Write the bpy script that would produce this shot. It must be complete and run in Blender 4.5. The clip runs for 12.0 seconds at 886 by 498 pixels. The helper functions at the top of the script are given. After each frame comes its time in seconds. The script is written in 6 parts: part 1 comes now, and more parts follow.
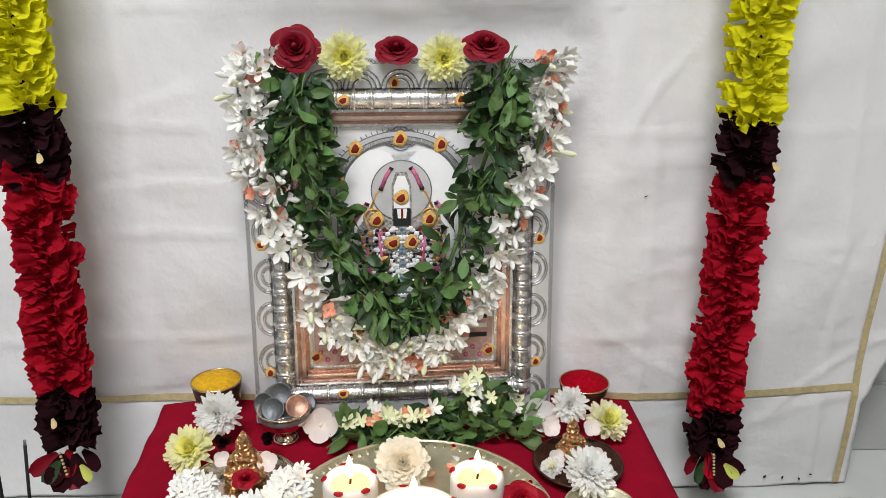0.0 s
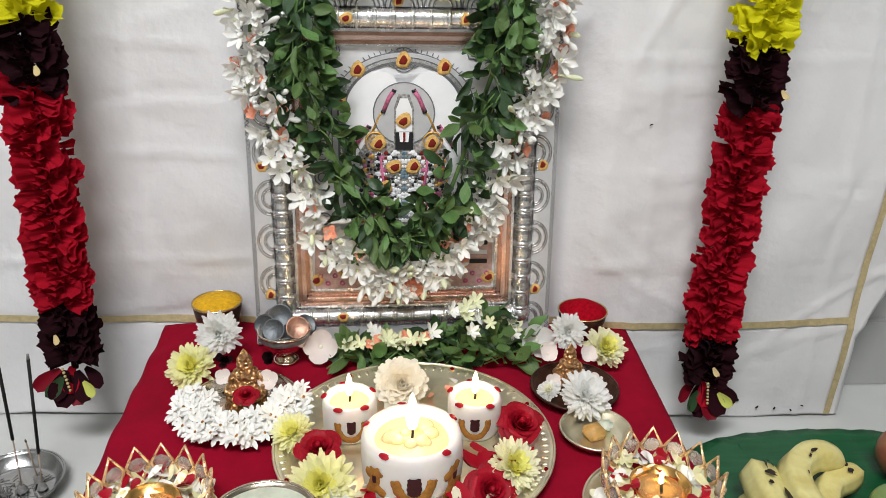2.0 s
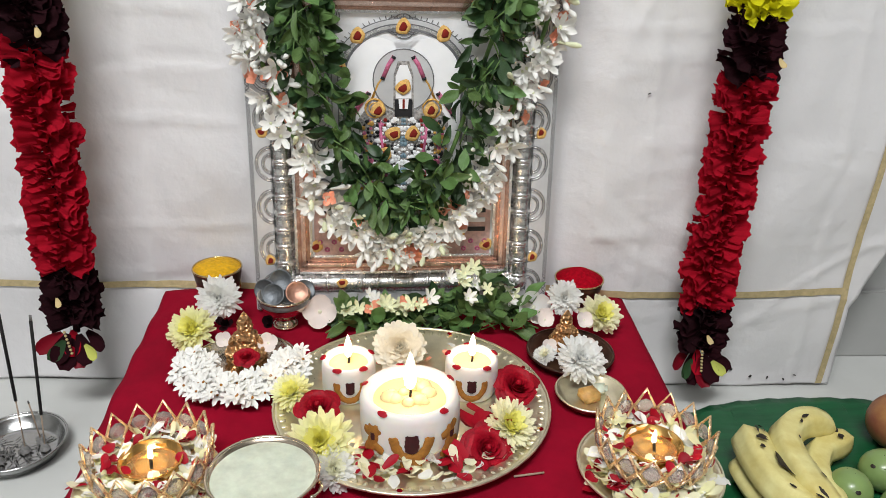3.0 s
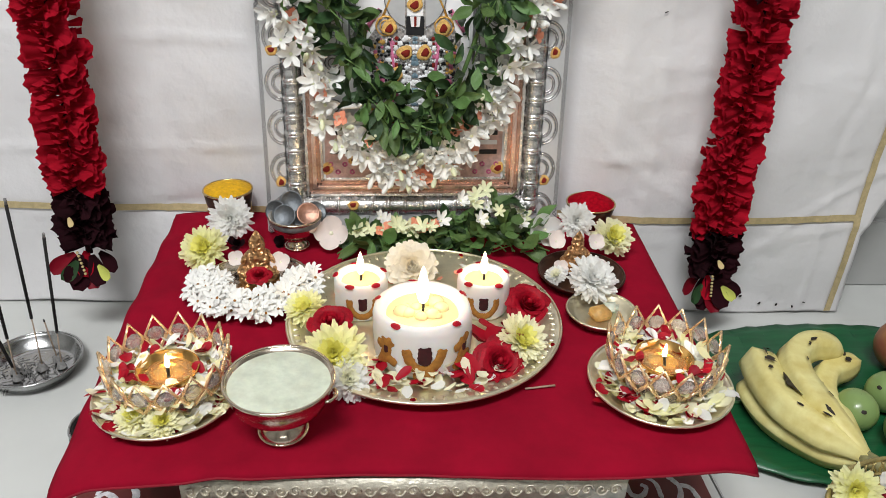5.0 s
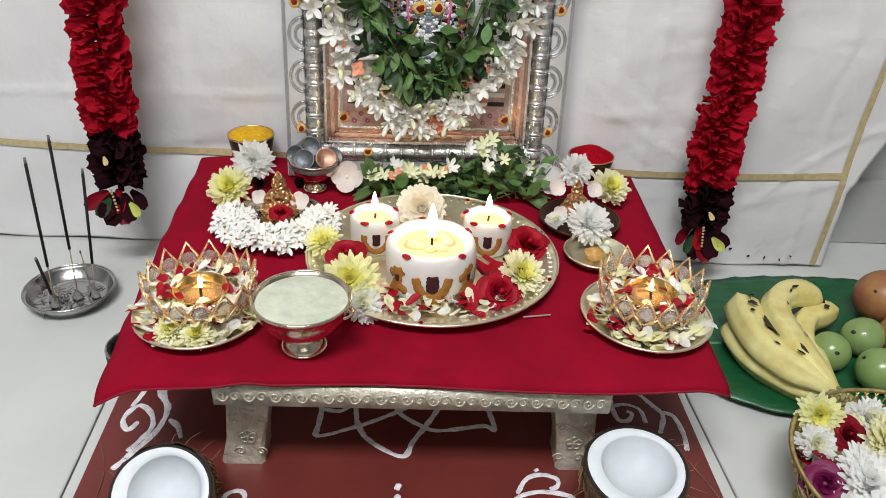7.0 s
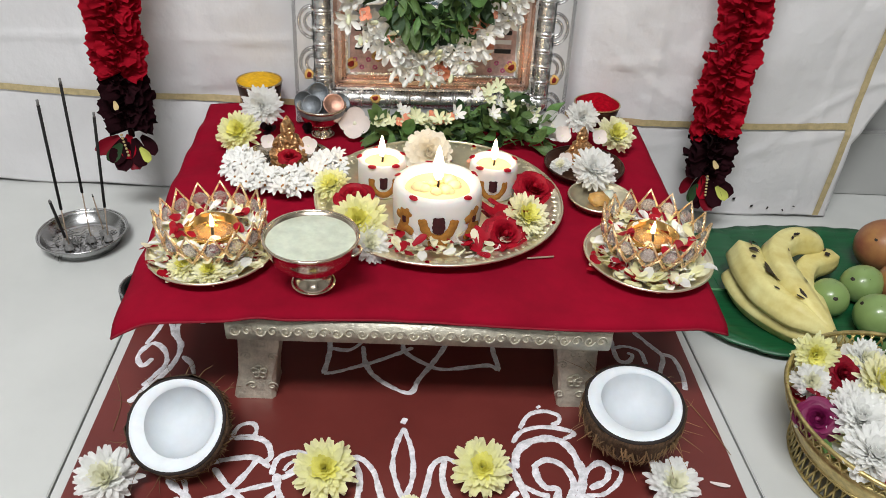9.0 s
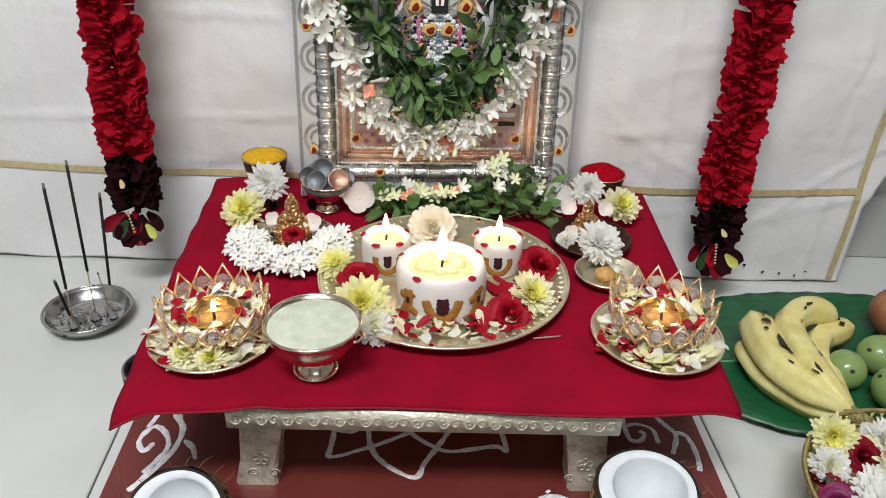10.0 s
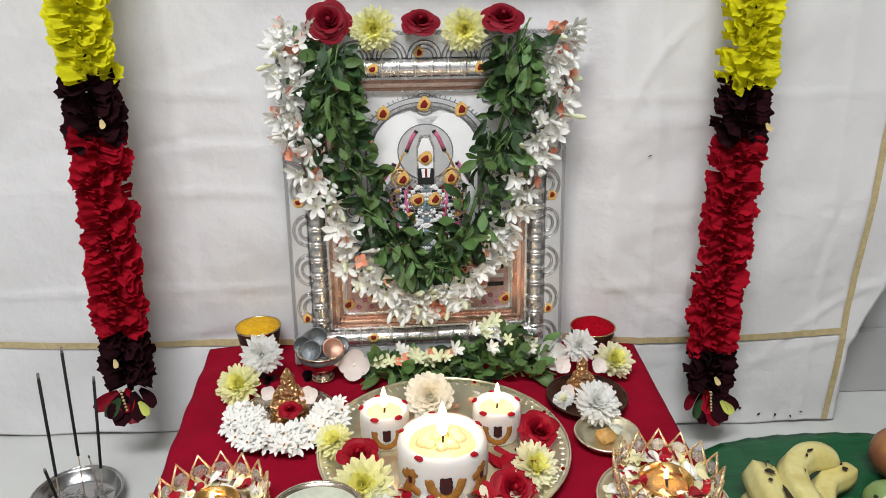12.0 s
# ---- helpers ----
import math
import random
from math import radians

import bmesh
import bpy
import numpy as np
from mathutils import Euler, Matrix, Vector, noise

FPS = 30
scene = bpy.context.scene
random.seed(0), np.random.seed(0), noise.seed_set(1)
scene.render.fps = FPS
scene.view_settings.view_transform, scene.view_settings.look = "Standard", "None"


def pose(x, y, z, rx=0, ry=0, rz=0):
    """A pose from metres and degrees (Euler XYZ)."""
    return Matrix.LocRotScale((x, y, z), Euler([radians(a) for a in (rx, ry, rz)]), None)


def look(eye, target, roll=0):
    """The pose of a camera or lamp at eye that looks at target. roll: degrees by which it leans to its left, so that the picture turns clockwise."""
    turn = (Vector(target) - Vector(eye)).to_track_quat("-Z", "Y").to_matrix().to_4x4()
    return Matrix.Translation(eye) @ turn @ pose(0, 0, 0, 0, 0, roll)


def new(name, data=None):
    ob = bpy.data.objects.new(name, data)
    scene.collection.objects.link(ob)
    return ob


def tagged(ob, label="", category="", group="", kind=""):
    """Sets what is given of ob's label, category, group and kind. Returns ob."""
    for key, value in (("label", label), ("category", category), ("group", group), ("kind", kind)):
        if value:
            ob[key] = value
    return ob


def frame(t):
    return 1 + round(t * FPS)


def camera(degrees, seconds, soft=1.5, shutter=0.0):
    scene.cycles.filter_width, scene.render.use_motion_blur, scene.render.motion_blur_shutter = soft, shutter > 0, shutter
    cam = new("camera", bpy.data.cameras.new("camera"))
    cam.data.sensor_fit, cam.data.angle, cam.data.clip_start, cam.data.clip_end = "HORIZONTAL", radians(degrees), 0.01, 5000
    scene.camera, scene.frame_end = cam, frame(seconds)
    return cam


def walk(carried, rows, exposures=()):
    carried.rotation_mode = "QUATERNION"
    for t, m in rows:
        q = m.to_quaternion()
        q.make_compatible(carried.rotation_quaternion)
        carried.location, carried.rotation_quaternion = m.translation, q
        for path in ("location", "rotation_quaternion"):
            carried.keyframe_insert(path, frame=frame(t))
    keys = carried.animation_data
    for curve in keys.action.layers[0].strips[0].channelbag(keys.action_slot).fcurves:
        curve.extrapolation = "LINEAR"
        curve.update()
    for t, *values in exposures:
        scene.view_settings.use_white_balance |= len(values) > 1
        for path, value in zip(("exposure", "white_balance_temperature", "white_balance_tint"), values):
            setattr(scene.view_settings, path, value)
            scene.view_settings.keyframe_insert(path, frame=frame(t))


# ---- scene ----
cam = camera(60.6, 12.0, 0.7)
PATH = [
    (0, (-0.034, 0.177, 0.592), (0.154, 2.059, -0.057), 0.3),
    (0.5, (-0.038, 0.185, 0.579), (0.139, 2.062, -0.087), 0.7),
    (1, (-0.036, 0.189, 0.576), (0.144, 2.054, -0.124), 0.8),
    (1.5, (-0.035, 0.184, 0.574), (0.153, 2.036, -0.158), 1.2),
    (2, (-0.036, 0.173, 0.573), (0.15, 2.001, -0.216), 1.4),
    (2.5, (-0.037, 0.163, 0.568), (0.158, 1.976, -0.253), 1.8),
    (4.5, (-0.039, 0.156, 0.541), (0.133, 1.935, -0.355), 2.0),
    (5, (-0.044, 0.15, 0.536), (0.131, 1.896, -0.423), 2.0),
    (5.5, (-0.046, 0.138, 0.53), (0.135, 1.858, -0.475), 2.5),
    (6, (-0.046, 0.128, 0.527), (0.129, 1.83, -0.509), 2.9),
    (6.5, (-0.05, 0.106, 0.542), (0.11, 1.812, -0.49), 3.0),
    (8.3, (-0.049, 0.058, 0.532), (0.105, 1.733, -0.549), 3.3),
    (8.5, (-0.049, 0.059, 0.528), (0.105, 1.702, -0.603), 3.4),
    (9, (-0.051, 0.063, 0.534), (0.091, 1.714, -0.586), 3.3),
    (9.5, (-0.049, 0.077, 0.541), (0.065, 1.742, -0.562), 2.7),
    (10, (-0.043, 0.086, 0.555), (0.066, 1.806, -0.459), 1.9),
    (10.5, (-0.045, 0.102, 0.565), (0.099, 1.862, -0.374), 0.6),
    (11, (-0.045, 0.107, 0.578), (0.115, 1.897, -0.3), 0.2),
    (11.5, (-0.05, 0.105, 0.585), (0.109, 1.919, -0.241), -0.3),
    (12, (-0.055, 0.099, 0.605), (0.105, 1.955, -0.124), -0.3),
]
walk(cam, [(t, look(eye, target, roll)) for t, eye, target, roll in PATH])

# ---- world and lights ----
world = bpy.data.worlds.new("room_air")
world.use_nodes = True
world.node_tree.nodes["Background"].inputs[0].default_value = (0.9, 0.95, 1.0, 1)
world.node_tree.nodes["Background"].inputs[1].default_value = 0.3
scene.world = world


def area_lamp(name, m, sx, sy, watts, col):
    d = bpy.data.lights.new(name, "AREA")
    d.shape, d.size, d.size_y, d.energy, d.color = "RECTANGLE", sx, sy, watts, col
    ob = new(name, d)
    ob.matrix_world = m
    return ob


def flame_lamp(name, at, watts, radius=0.006):
    d = bpy.data.lights.new(name, "POINT")
    d.energy, d.color, d.shadow_soft_size = watts, (1.0, 0.66, 0.34), radius
    ob = new(name, d)
    ob.location = at
    return ob


LAMP_W = 77.0
area_lamp("ceiling_lamp_light", pose(-0.40, -0.58, 2.50), 1.2, 0.5, LAMP_W, (0.965, 0.985, 1.0))
# unseen frontal fill, added to brighten upright surfaces
area_lamp("wall_lamp_light", pose(0.1, -2.375, 2.05, 66, 0, 0), 1.3, 0.12, 7.0, (0.95, 0.98, 1.0))

# ---- materials ----
MATS = {}


def mat(name, col, rough=0.5, metal=0.0, var=0.10, scale=40.0, bump=0.0, bscale=300.0, rand=0.0, hue=0.0,
        sss=0.0, sheen=0.0, coat=0.0, trans=0.0, ior=1.45, col2=None, kind="noise", rvar=0.08, emit=None, strength=0.0, stretch=(1, 1, 1), dist=0.001, thin=0.0, recess=0.0, spec=0.5, detail=4.0):
    if name in MATS:
        return MATS[name]
    m = bpy.data.materials.new(name)
    m.use_nodes = True
    nt = m.node_tree
    b = nt.nodes["Principled BSDF"]
    tc = nt.nodes.new("ShaderNodeTexCoord")
    mp = nt.nodes.new("ShaderNodeMapping")
    mp.inputs["Scale"].default_value = stretch
    nt.links.new(tc.outputs["Object"], mp.inputs[0])
    n1 = nt.nodes.new("ShaderNodeTexNoise")
    n1.inputs["Scale"].default_value, n1.inputs["Detail"].default_value, n1.inputs["Roughness"].default_value = scale, 5.0, 0.6
    nt.links.new(mp.outputs[0], n1.inputs["Vector"])
    ramp = nt.nodes.new("ShaderNodeValToRGB")
    c2 = col2 or tuple(min(1, c * (1 + var)) for c in col)
    c1 = col if col2 else tuple(c * (1 - var) for c in col)
    ramp.color_ramp.elements[0].position, ramp.color_ramp.elements[1].position = 0.32, 0.68
    ramp.color_ramp.elements[0].color, ramp.color_ramp.elements[1].color = (*c1, 1), (*c2, 1)
    nt.links.new(n1.outputs["Fac"], ramp.inputs[0])
    out = ramp.outputs[0]
    if rand or hue:
        oi = nt.nodes.new("ShaderNodeObjectInfo")
        gi = nt.nodes.new("ShaderNodeNewGeometry")
        add = nt.nodes.new("ShaderNodeMath")
        add.operation = "ADD"
        nt.links.new(oi.outputs["Random"], add.inputs[0])
        nt.links.new(gi.outputs["Random Per Island"], add.inputs[1])
        hs = nt.nodes.new("ShaderNodeHueSaturation")
        mr = nt.nodes.new("ShaderNodeMapRange")
        mr.inputs[2].default_value, mr.inputs[3].default_value, mr.inputs[4].default_value = 2.0, 1 - rand, 1 + rand
        nt.links.new(add.outputs[0], mr.inputs[0])
        nt.links.new(mr.outputs[0], hs.inputs["Value"])
        mh = nt.nodes.new("ShaderNodeMapRange")
        mh.inputs[2].default_value, mh.inputs[3].default_value, mh.inputs[4].default_value = 2.0, 0.5 - hue, 0.5 + hue
        nt.links.new(add.outputs[0], mh.inputs[0])
        nt.links.new(mh.outputs[0], hs.inputs["Hue"])
        nt.links.new(out, hs.inputs["Color"])
        out = hs.outputs[0]
    nt.links.new(out, b.inputs["Base Color"])
    rr = nt.nodes.new("ShaderNodeMapRange")
    rr.inputs[3].default_value, rr.inputs[4].default_value = max(0.03, rough - rvar), min(1, rough + rvar)
    nt.links.new(n1.outputs["Fac"], rr.inputs[0])
    nt.links.new(rr.outputs[0], b.inputs["Roughness"])
    b.inputs["Metallic"].default_value, b.inputs["IOR"].default_value = metal, ior
    b.inputs["Transmission Weight"].default_value, b.inputs["Coat Weight"].default_value = trans, coat
    b.inputs["Sheen Weight"].default_value = sheen
    if sss:
        b.inputs["Subsurface Weight"].default_value = sss
        b.inputs["Subsurface Scale"].default_value = 0.006
        b.inputs["Subsurface Radius"].default_value = (1.0, 0.6, 0.4)
    b.inputs["Specular IOR Level"].default_value = spec
    if emit:
        b.inputs["Emission Color"].default_value, b.inputs["Emission Strength"].default_value = (*emit, 1), strength
    if bump:
        if kind == "cell":
            n2 = nt.nodes.new("ShaderNodeTexVoronoi")
            n2.inputs["Scale"].default_value = bscale
            h = n2.outputs["Distance"]
        elif kind == "scroll":
            n2 = nt.nodes.new("ShaderNodeTexWave")
            n2.wave_type, n2.rings_direction = "RINGS", "SPHERICAL"
            n2.inputs["Scale"].default_value, n2.inputs["Distortion"].default_value, n2.inputs["Detail"].default_value = bscale, 14.0, 2.0
            n2.inputs["Detail Scale"].default_value = 1.6
            h = n2.outputs["Fac"]
        else:
            n2 = nt.nodes.new("ShaderNodeTexNoise")
            n2.inputs["Scale"].default_value, n2.inputs["Detail"].default_value = bscale, detail
            h = n2.outputs["Fac"]
        nt.links.new(mp.outputs[0], n2.inputs["Vector"])
        bp = nt.nodes.new("ShaderNodeBump")
        bp.inputs["Strength"].default_value, bp.inputs["Distance"].default_value = bump, dist
        nt.links.new(h, bp.inputs["Height"])
        nt.links.new(bp.outputs[0], b.inputs["Normal"])
    # colour multiplied by bump height: hollows darkened to strengthen the relief
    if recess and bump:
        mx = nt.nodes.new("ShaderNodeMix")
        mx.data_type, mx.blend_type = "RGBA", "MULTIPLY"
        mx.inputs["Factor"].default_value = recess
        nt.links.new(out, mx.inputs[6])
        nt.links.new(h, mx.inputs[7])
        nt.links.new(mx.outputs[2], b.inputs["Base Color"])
    if thin:
        tr = nt.nodes.new("ShaderNodeBsdfTranslucent")
        ms = nt.nodes.new("ShaderNodeMixShader")
        ms.inputs[0].default_value = thin
        nt.links.new(out, tr.inputs[0])
        nt.links.new(b.outputs[0], ms.inputs[1])
        nt.links.new(tr.outputs[0], ms.inputs[2])
        nt.links.new(ms.outputs[0], nt.nodes["Material Output"].inputs[0])
    MATS[name] = m
    return m


tile_m = mat("floor_tile", (0.55, 0.555, 0.535), 0.22, var=0.05, scale=6, bump=0.05, bscale=60, rand=0.03)
grout_m = mat("grout", (0.22, 0.22, 0.21), 0.9, var=0.2, scale=80, bump=0.3)
wall_m = mat("wall_paint", (0.44, 0.44, 0.435), 0.7, var=0.03, scale=5, bump=0.1, bscale=200)
# unseen walls, set dark to cut bounce and darken reflections in metal
room_m = mat("unseen_room_wall", (0.24, 0.235, 0.22), 0.7, var=0.04, scale=5, bump=0.1, bscale=200)
ceil_m = mat("ceiling_paint", (0.50, 0.50, 0.49), 0.8, var=0.02, scale=5)
skirt_m = mat("skirting_tile", (0.40, 0.40, 0.39), 0.3, var=0.06, scale=9)
drape_m = mat("white_cotton", (0.70, 0.685, 0.69), 0.9, var=0.03, scale=7, bump=0.55, bscale=20, detail=12.0, spec=0.15, dist=0.0095)
zari_m = mat("gold_border", (0.55, 0.44, 0.24), 0.55, 0.25, var=0.15, scale=150, bump=0.3, bscale=900)
red_m = mat("red_cotton", (0.245, 0.003, 0.017), 0.95, var=0.16, scale=18, bump=0.45, bscale=30, detail=10.0, dist=0.004, spec=0.1)
seam_m = mat("red_hem", (0.22, 0.003, 0.015), 0.85, var=0.15, scale=60, bump=0.2)
board_m = mat("dark_board", (0.035, 0.022, 0.016), 0.6, var=0.3, scale=30, stretch=(1, 8, 1))
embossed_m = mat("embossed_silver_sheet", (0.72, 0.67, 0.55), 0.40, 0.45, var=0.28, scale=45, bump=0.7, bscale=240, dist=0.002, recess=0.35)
silver_m = mat("frame_silver", (0.82, 0.81, 0.80), 0.26, 0.9, var=0.10, scale=70, bump=0.25, bscale=500)
silverpanel_m = mat("frame_white_metal", (0.66, 0.66, 0.67), 0.34, 0.4, var=0.08, scale=40, bump=0.25, bscale=220, recess=0.0)
engrave_m = mat("engraved_line", (0.20, 0.20, 0.21), 0.4, 0.5, var=0.25, scale=200)
copperdark_m = mat("dark_rose_gold", (0.60, 0.36, 0.27), 0.22, 0.8, var=0.2, scale=120, bump=0.3)
copper_m = mat("rose_gold", (0.90, 0.66, 0.56), 0.20, 0.9, var=0.12, scale=60, bump=0.15)
print_m = mat("silver_foil_print", (0.80, 0.80, 0.81), 0.40, 0.1, var=0.07, scale=60, bump=0.12, bscale=220)
blueprint_m = mat("blue_grey_print", (0.20, 0.30, 0.36), 0.45, 0.2, var=0.3, scale=200)
niche_m = mat("pale_niche", (0.90, 0.90, 0.91), 0.4, 0.0, var=0.03)
rosepr_m = mat("pinkish_print", (0.60, 0.40, 0.36), 0.45, 0.2, var=0.25, scale=120, bump=0.2)
figure_m = mat("ornate_figure_print", (0.42, 0.40, 0.40), 0.45, 0.2, col2=(0.62, 0.58, 0.54), scale=260, bump=0.8, bscale=330, kind="cell", recess=0.85)
oil_m = mat("lamp_oil", (1.0, 0.80, 0.42), 0.05, trans=0.9, ior=1.47, var=0.02, rvar=0.02)
pinkpr_m = mat("pink_print", (0.52, 0.13, 0.24), 0.5, var=0.5, scale=260)
goldpr_m = mat("gold_print", (0.70, 0.40, 0.10), 0.4, 0.4, var=0.3, scale=200)
blackpr_m = mat("black_print", (0.012, 0.012, 0.014), 0.4, var=0.2)
turm_m = mat("turmeric_powder", (0.66, 0.36, 0.008), 0.95, var=0.2, scale=220, bump=0.9, bscale=260, dist=0.003)
turmdot_m = mat("turmeric_dot", (0.74, 0.45, 0.14), 0.9, var=0.3, scale=2.2, bump=0.4)
kum_m = mat("kumkum_powder", (0.34, 0.003, 0.012), 0.95, spec=0.05, var=0.25, scale=240, bump=0.9, bscale=260, dist=0.003)
kumdot_m = mat("kumkum_dot", (0.20, 0.012, 0.006), 0.9, var=0.2, scale=300)
brass_m = mat("brass", (0.72, 0.56, 0.29), 0.25, 1.0, var=0.14, scale=50, bump=0.08)
brassplate_m = mat("pale_brass_plate", (0.82, 0.76, 0.58), 0.30, 0.9, var=0.14, scale=40, bump=0.12, bscale=180)
diya_m = mat("warm_brass", (0.85, 0.50, 0.16), 0.2, 1.0, var=0.1, scale=40)
steel_m = mat("steel", (0.50, 0.50, 0.50), 0.22, 1.0, var=0.12, scale=60, bump=0.05)
oldsilver_m = mat("silver_bowl", (0.66, 0.56, 0.45), 0.20, 1.0, var=0.15, scale=60, bump=0.1)
darkbowl_m = mat("dark_lacquer", (0.05, 0.02, 0.012), 0.35, 0.4, var=0.5, scale=60)
wire_m = mat("gilded_wire", (0.98, 0.68, 0.40), 0.28, 0.75, var=0.1, scale=200)
crystal_m = mat("crystal", (1.0, 0.95, 0.92), 0.05, trans=0.86, ior=1.30, var=0.02, rvar=0.02)
wax_m = mat("white_wax", (0.74, 0.70, 0.67), 0.45, var=0.03, scale=30, sss=0.5, bump=0.15, bscale=70)
melt_m = mat("melted_wax", (0.74, 0.58, 0.32), 0.16, var=0.05, scale=60, sss=0.5)
wick_m = mat("charred_wick", (0.02, 0.015, 0.01), 0.9)
ochre_m = mat("ochre_paste", (0.34, 0.14, 0.022), 0.85, var=0.25, scale=300, bump=0.4)
maroon_m = mat("dark_red_paste", (0.045, 0.004, 0.006), 0.8, var=0.3, scale=300)
flame_m = mat("candle_flame", (1, 0.9, 0.7), 0.5, emit=(1.0, 0.80, 0.50), strength=9.0)
curd_m = mat("curd", (0.56, 0.59, 0.48), 0.35, var=0.14, scale=75, sss=0.25, bump=0.5, bscale=90, dist=0.002)
mum_w = mat("white_petal", (0.95, 0.95, 0.93), 0.6, var=0.03, scale=90, rand=0.03, thin=0.5)
mum_y = mat("lemon_petal", (0.96, 0.95, 0.60), 0.6, var=0.04, scale=90, rand=0.04, thin=0.5)
mum_yc = mat("yellow_heart", (0.96, 0.92, 0.32), 0.6, var=0.06, scale=120, rand=0.06, thin=0.35)
mum_wc = mat("cream_heart", (0.93, 0.92, 0.76), 0.6, var=0.05, scale=120, rand=0.05, thin=0.35)
mum_g = mat("greenish_cream_petal", (0.95, 0.93, 0.68), 0.6, var=0.05, scale=90, rand=0.05, thin=0.4)
blush_m = mat("blush_petal", (0.93, 0.84, 0.80), 0.6, var=0.04, scale=60, rand=0.04, thin=0.3)
creamy_m = mat("warm_white_petal", (0.96, 0.92, 0.82), 0.6, var=0.04, scale=60, rand=0.04, thin=0.4)
rose_m = mat("red_rose_petal", (0.32, 0.003, 0.014), 0.55, var=0.25, scale=9, rand=0.25, thin=0.06, spec=0.22)
darkrose_m = mat("dark_rose_petal", (0.20, 0.004, 0.014), 0.55, var=0.25, scale=9, rand=0.25, thin=0.05, spec=0.2)
magenta_m = mat("wine_petal", (0.16, 0.006, 0.06), 0.5, var=0.3, scale=60, rand=0.15)
tube_m = mat("tuberose_white", (0.90, 0.89, 0.85), 0.55, var=0.04, scale=60, rand=0.04, thin=0.15)
bud_m = mat("green_white_bud", (0.72, 0.74, 0.50), 0.55, var=0.12, scale=60, rand=0.08)
orange_m = mat("orange_blossom", (0.80, 0.32, 0.20), 0.6, var=0.2, scale=80, rand=0.2)
leaf_m = mat("garland_leaf", (0.115, 0.205, 0.062), 0.42, var=0.3, scale=60, thin=0.15, rand=0.45, hue=0.025, bump=0.3, bscale=160)
# dark tone mixed among outer leaves; the under-layer wears it as gap shade
leafdark_m = mat("dark_leaf_and_gap_shade", (0.030, 0.062, 0.022), 0.45, var=0.4, scale=60, thin=0.1, rand=0.5, hue=0.02, bump=0.3, bscale=160)
stem_m = mat("green_stem", (0.12, 0.22, 0.06), 0.55, var=0.2, scale=60)
yel_f = mat("yellow_cloth_petal", (0.78, 0.74, 0.006), 0.8, var=0.10, scale=50, rand=0.12, bump=0.15, thin=0.35)
red_f = mat("red_cloth_petal", (0.40, 0.006, 0.020), 0.85, var=0.2, scale=50, rand=0.3, bump=0.15, thin=0.25, spec=0.1)
dark_f = mat("maroon_cloth_petal", (0.015, 0.002, 0.004), 0.95, var=0.4, scale=50, rand=0.4, bump=0.15, spec=0.15)
green_f = mat("green_cloth_petal", (0.015, 0.05, 0.012), 0.8, var=0.3, scale=50)
lime_f = mat("lime_cloth_petal", (0.46, 0.48, 0.10), 0.8, var=0.15, scale=50)
string_m = mat("thread", (0.55, 0.42, 0.20), 0.7)
mat_m = mat("maroon_painted_sheet", (0.135, 0.024, 0.020), 0.36, var=0.10, scale=14, bump=0.08, bscale=150)
chalk_m = mat("white_rice_paste", (0.70, 0.68, 0.71), 0.95, var=0.25, scale=180, bump=0.7, bscale=320)
husk_m = mat("coconut_husk", (0.11, 0.060, 0.030), 0.9, var=0.45, scale=90, bump=1.0, bscale=260, stretch=(6, 6, 1), dist=0.003)
shell_m = mat("coconut_shell_rim", (0.018, 0.012, 0.010), 0.8, var=0.3, scale=90)
flesh_m = mat("coconut_flesh", (0.74, 0.77, 0.80), 0.55, var=0.05, scale=70, sss=0.2, bump=0.35, bscale=120, spec=0.25)
fleshin_m = mat("coconut_inner_flesh", (0.60, 0.63, 0.66), 0.5, var=0.06, scale=40, sss=0.15, bump=0.3, bscale=60, spec=0.25)
fibre_m = mat("coir_fibre", (0.27, 0.16, 0.075), 0.9, var=0.3, scale=60, rand=0.6)
banleaf_m = mat("green_leaf_plate", (0.008, 0.085, 0.030), 0.34, var=0.25, scale=12, stretch=(1, 9, 1), bump=0.3, bscale=20, coat=0.15)
rib_m = mat("pale_leaf_rib", (0.10, 0.26, 0.12), 0.4, var=0.2)
ban_m = mat("banana_skin", (0.62, 0.51, 0.17), 0.45, var=0.10, scale=30, col2=(0.80, 0.74, 0.34), bump=0.2, bscale=90)
spot_m = mat("banana_bruise", (0.022, 0.014, 0.009), 0.65, var=0.5, scale=180)
bstem_m = mat("banana_stem", (0.25, 0.23, 0.10), 0.6, var=0.4, scale=80)
mango_m = mat("green_mango_skin", (0.22, 0.32, 0.11), 0.30, var=0.12, scale=18, bump=0.04, bscale=300, coat=0.2)
rmango_m = mat("ripe_mango_skin", (0.40, 0.20, 0.07), 0.42, col2=(0.24, 0.07, 0.045), scale=26, coat=0.1, bump=0.15, bscale=200)
basket_m = mat("gilded_basket_metal", (0.55, 0.44, 0.19), 0.38, 0.85, var=0.3, scale=120, bump=0.4, bscale=300)
idol_m = mat("gilded_statue", (0.78, 0.42, 0.20), 0.34, 0.8, var=0.4, scale=5, bump=0.5, bscale=4.5, dist=0.14, kind="cell", recess=0.2)
incense_m = mat("incense_paste", (0.016, 0.014, 0.014), 0.95, var=0.3, scale=300, bump=0.5)
bamboo_m = mat("bamboo_core", (0.36, 0.27, 0.20), 0.7)
ash_m = mat("ash", (0.17, 0.165, 0.16), 0.95, var=0.3, scale=300)
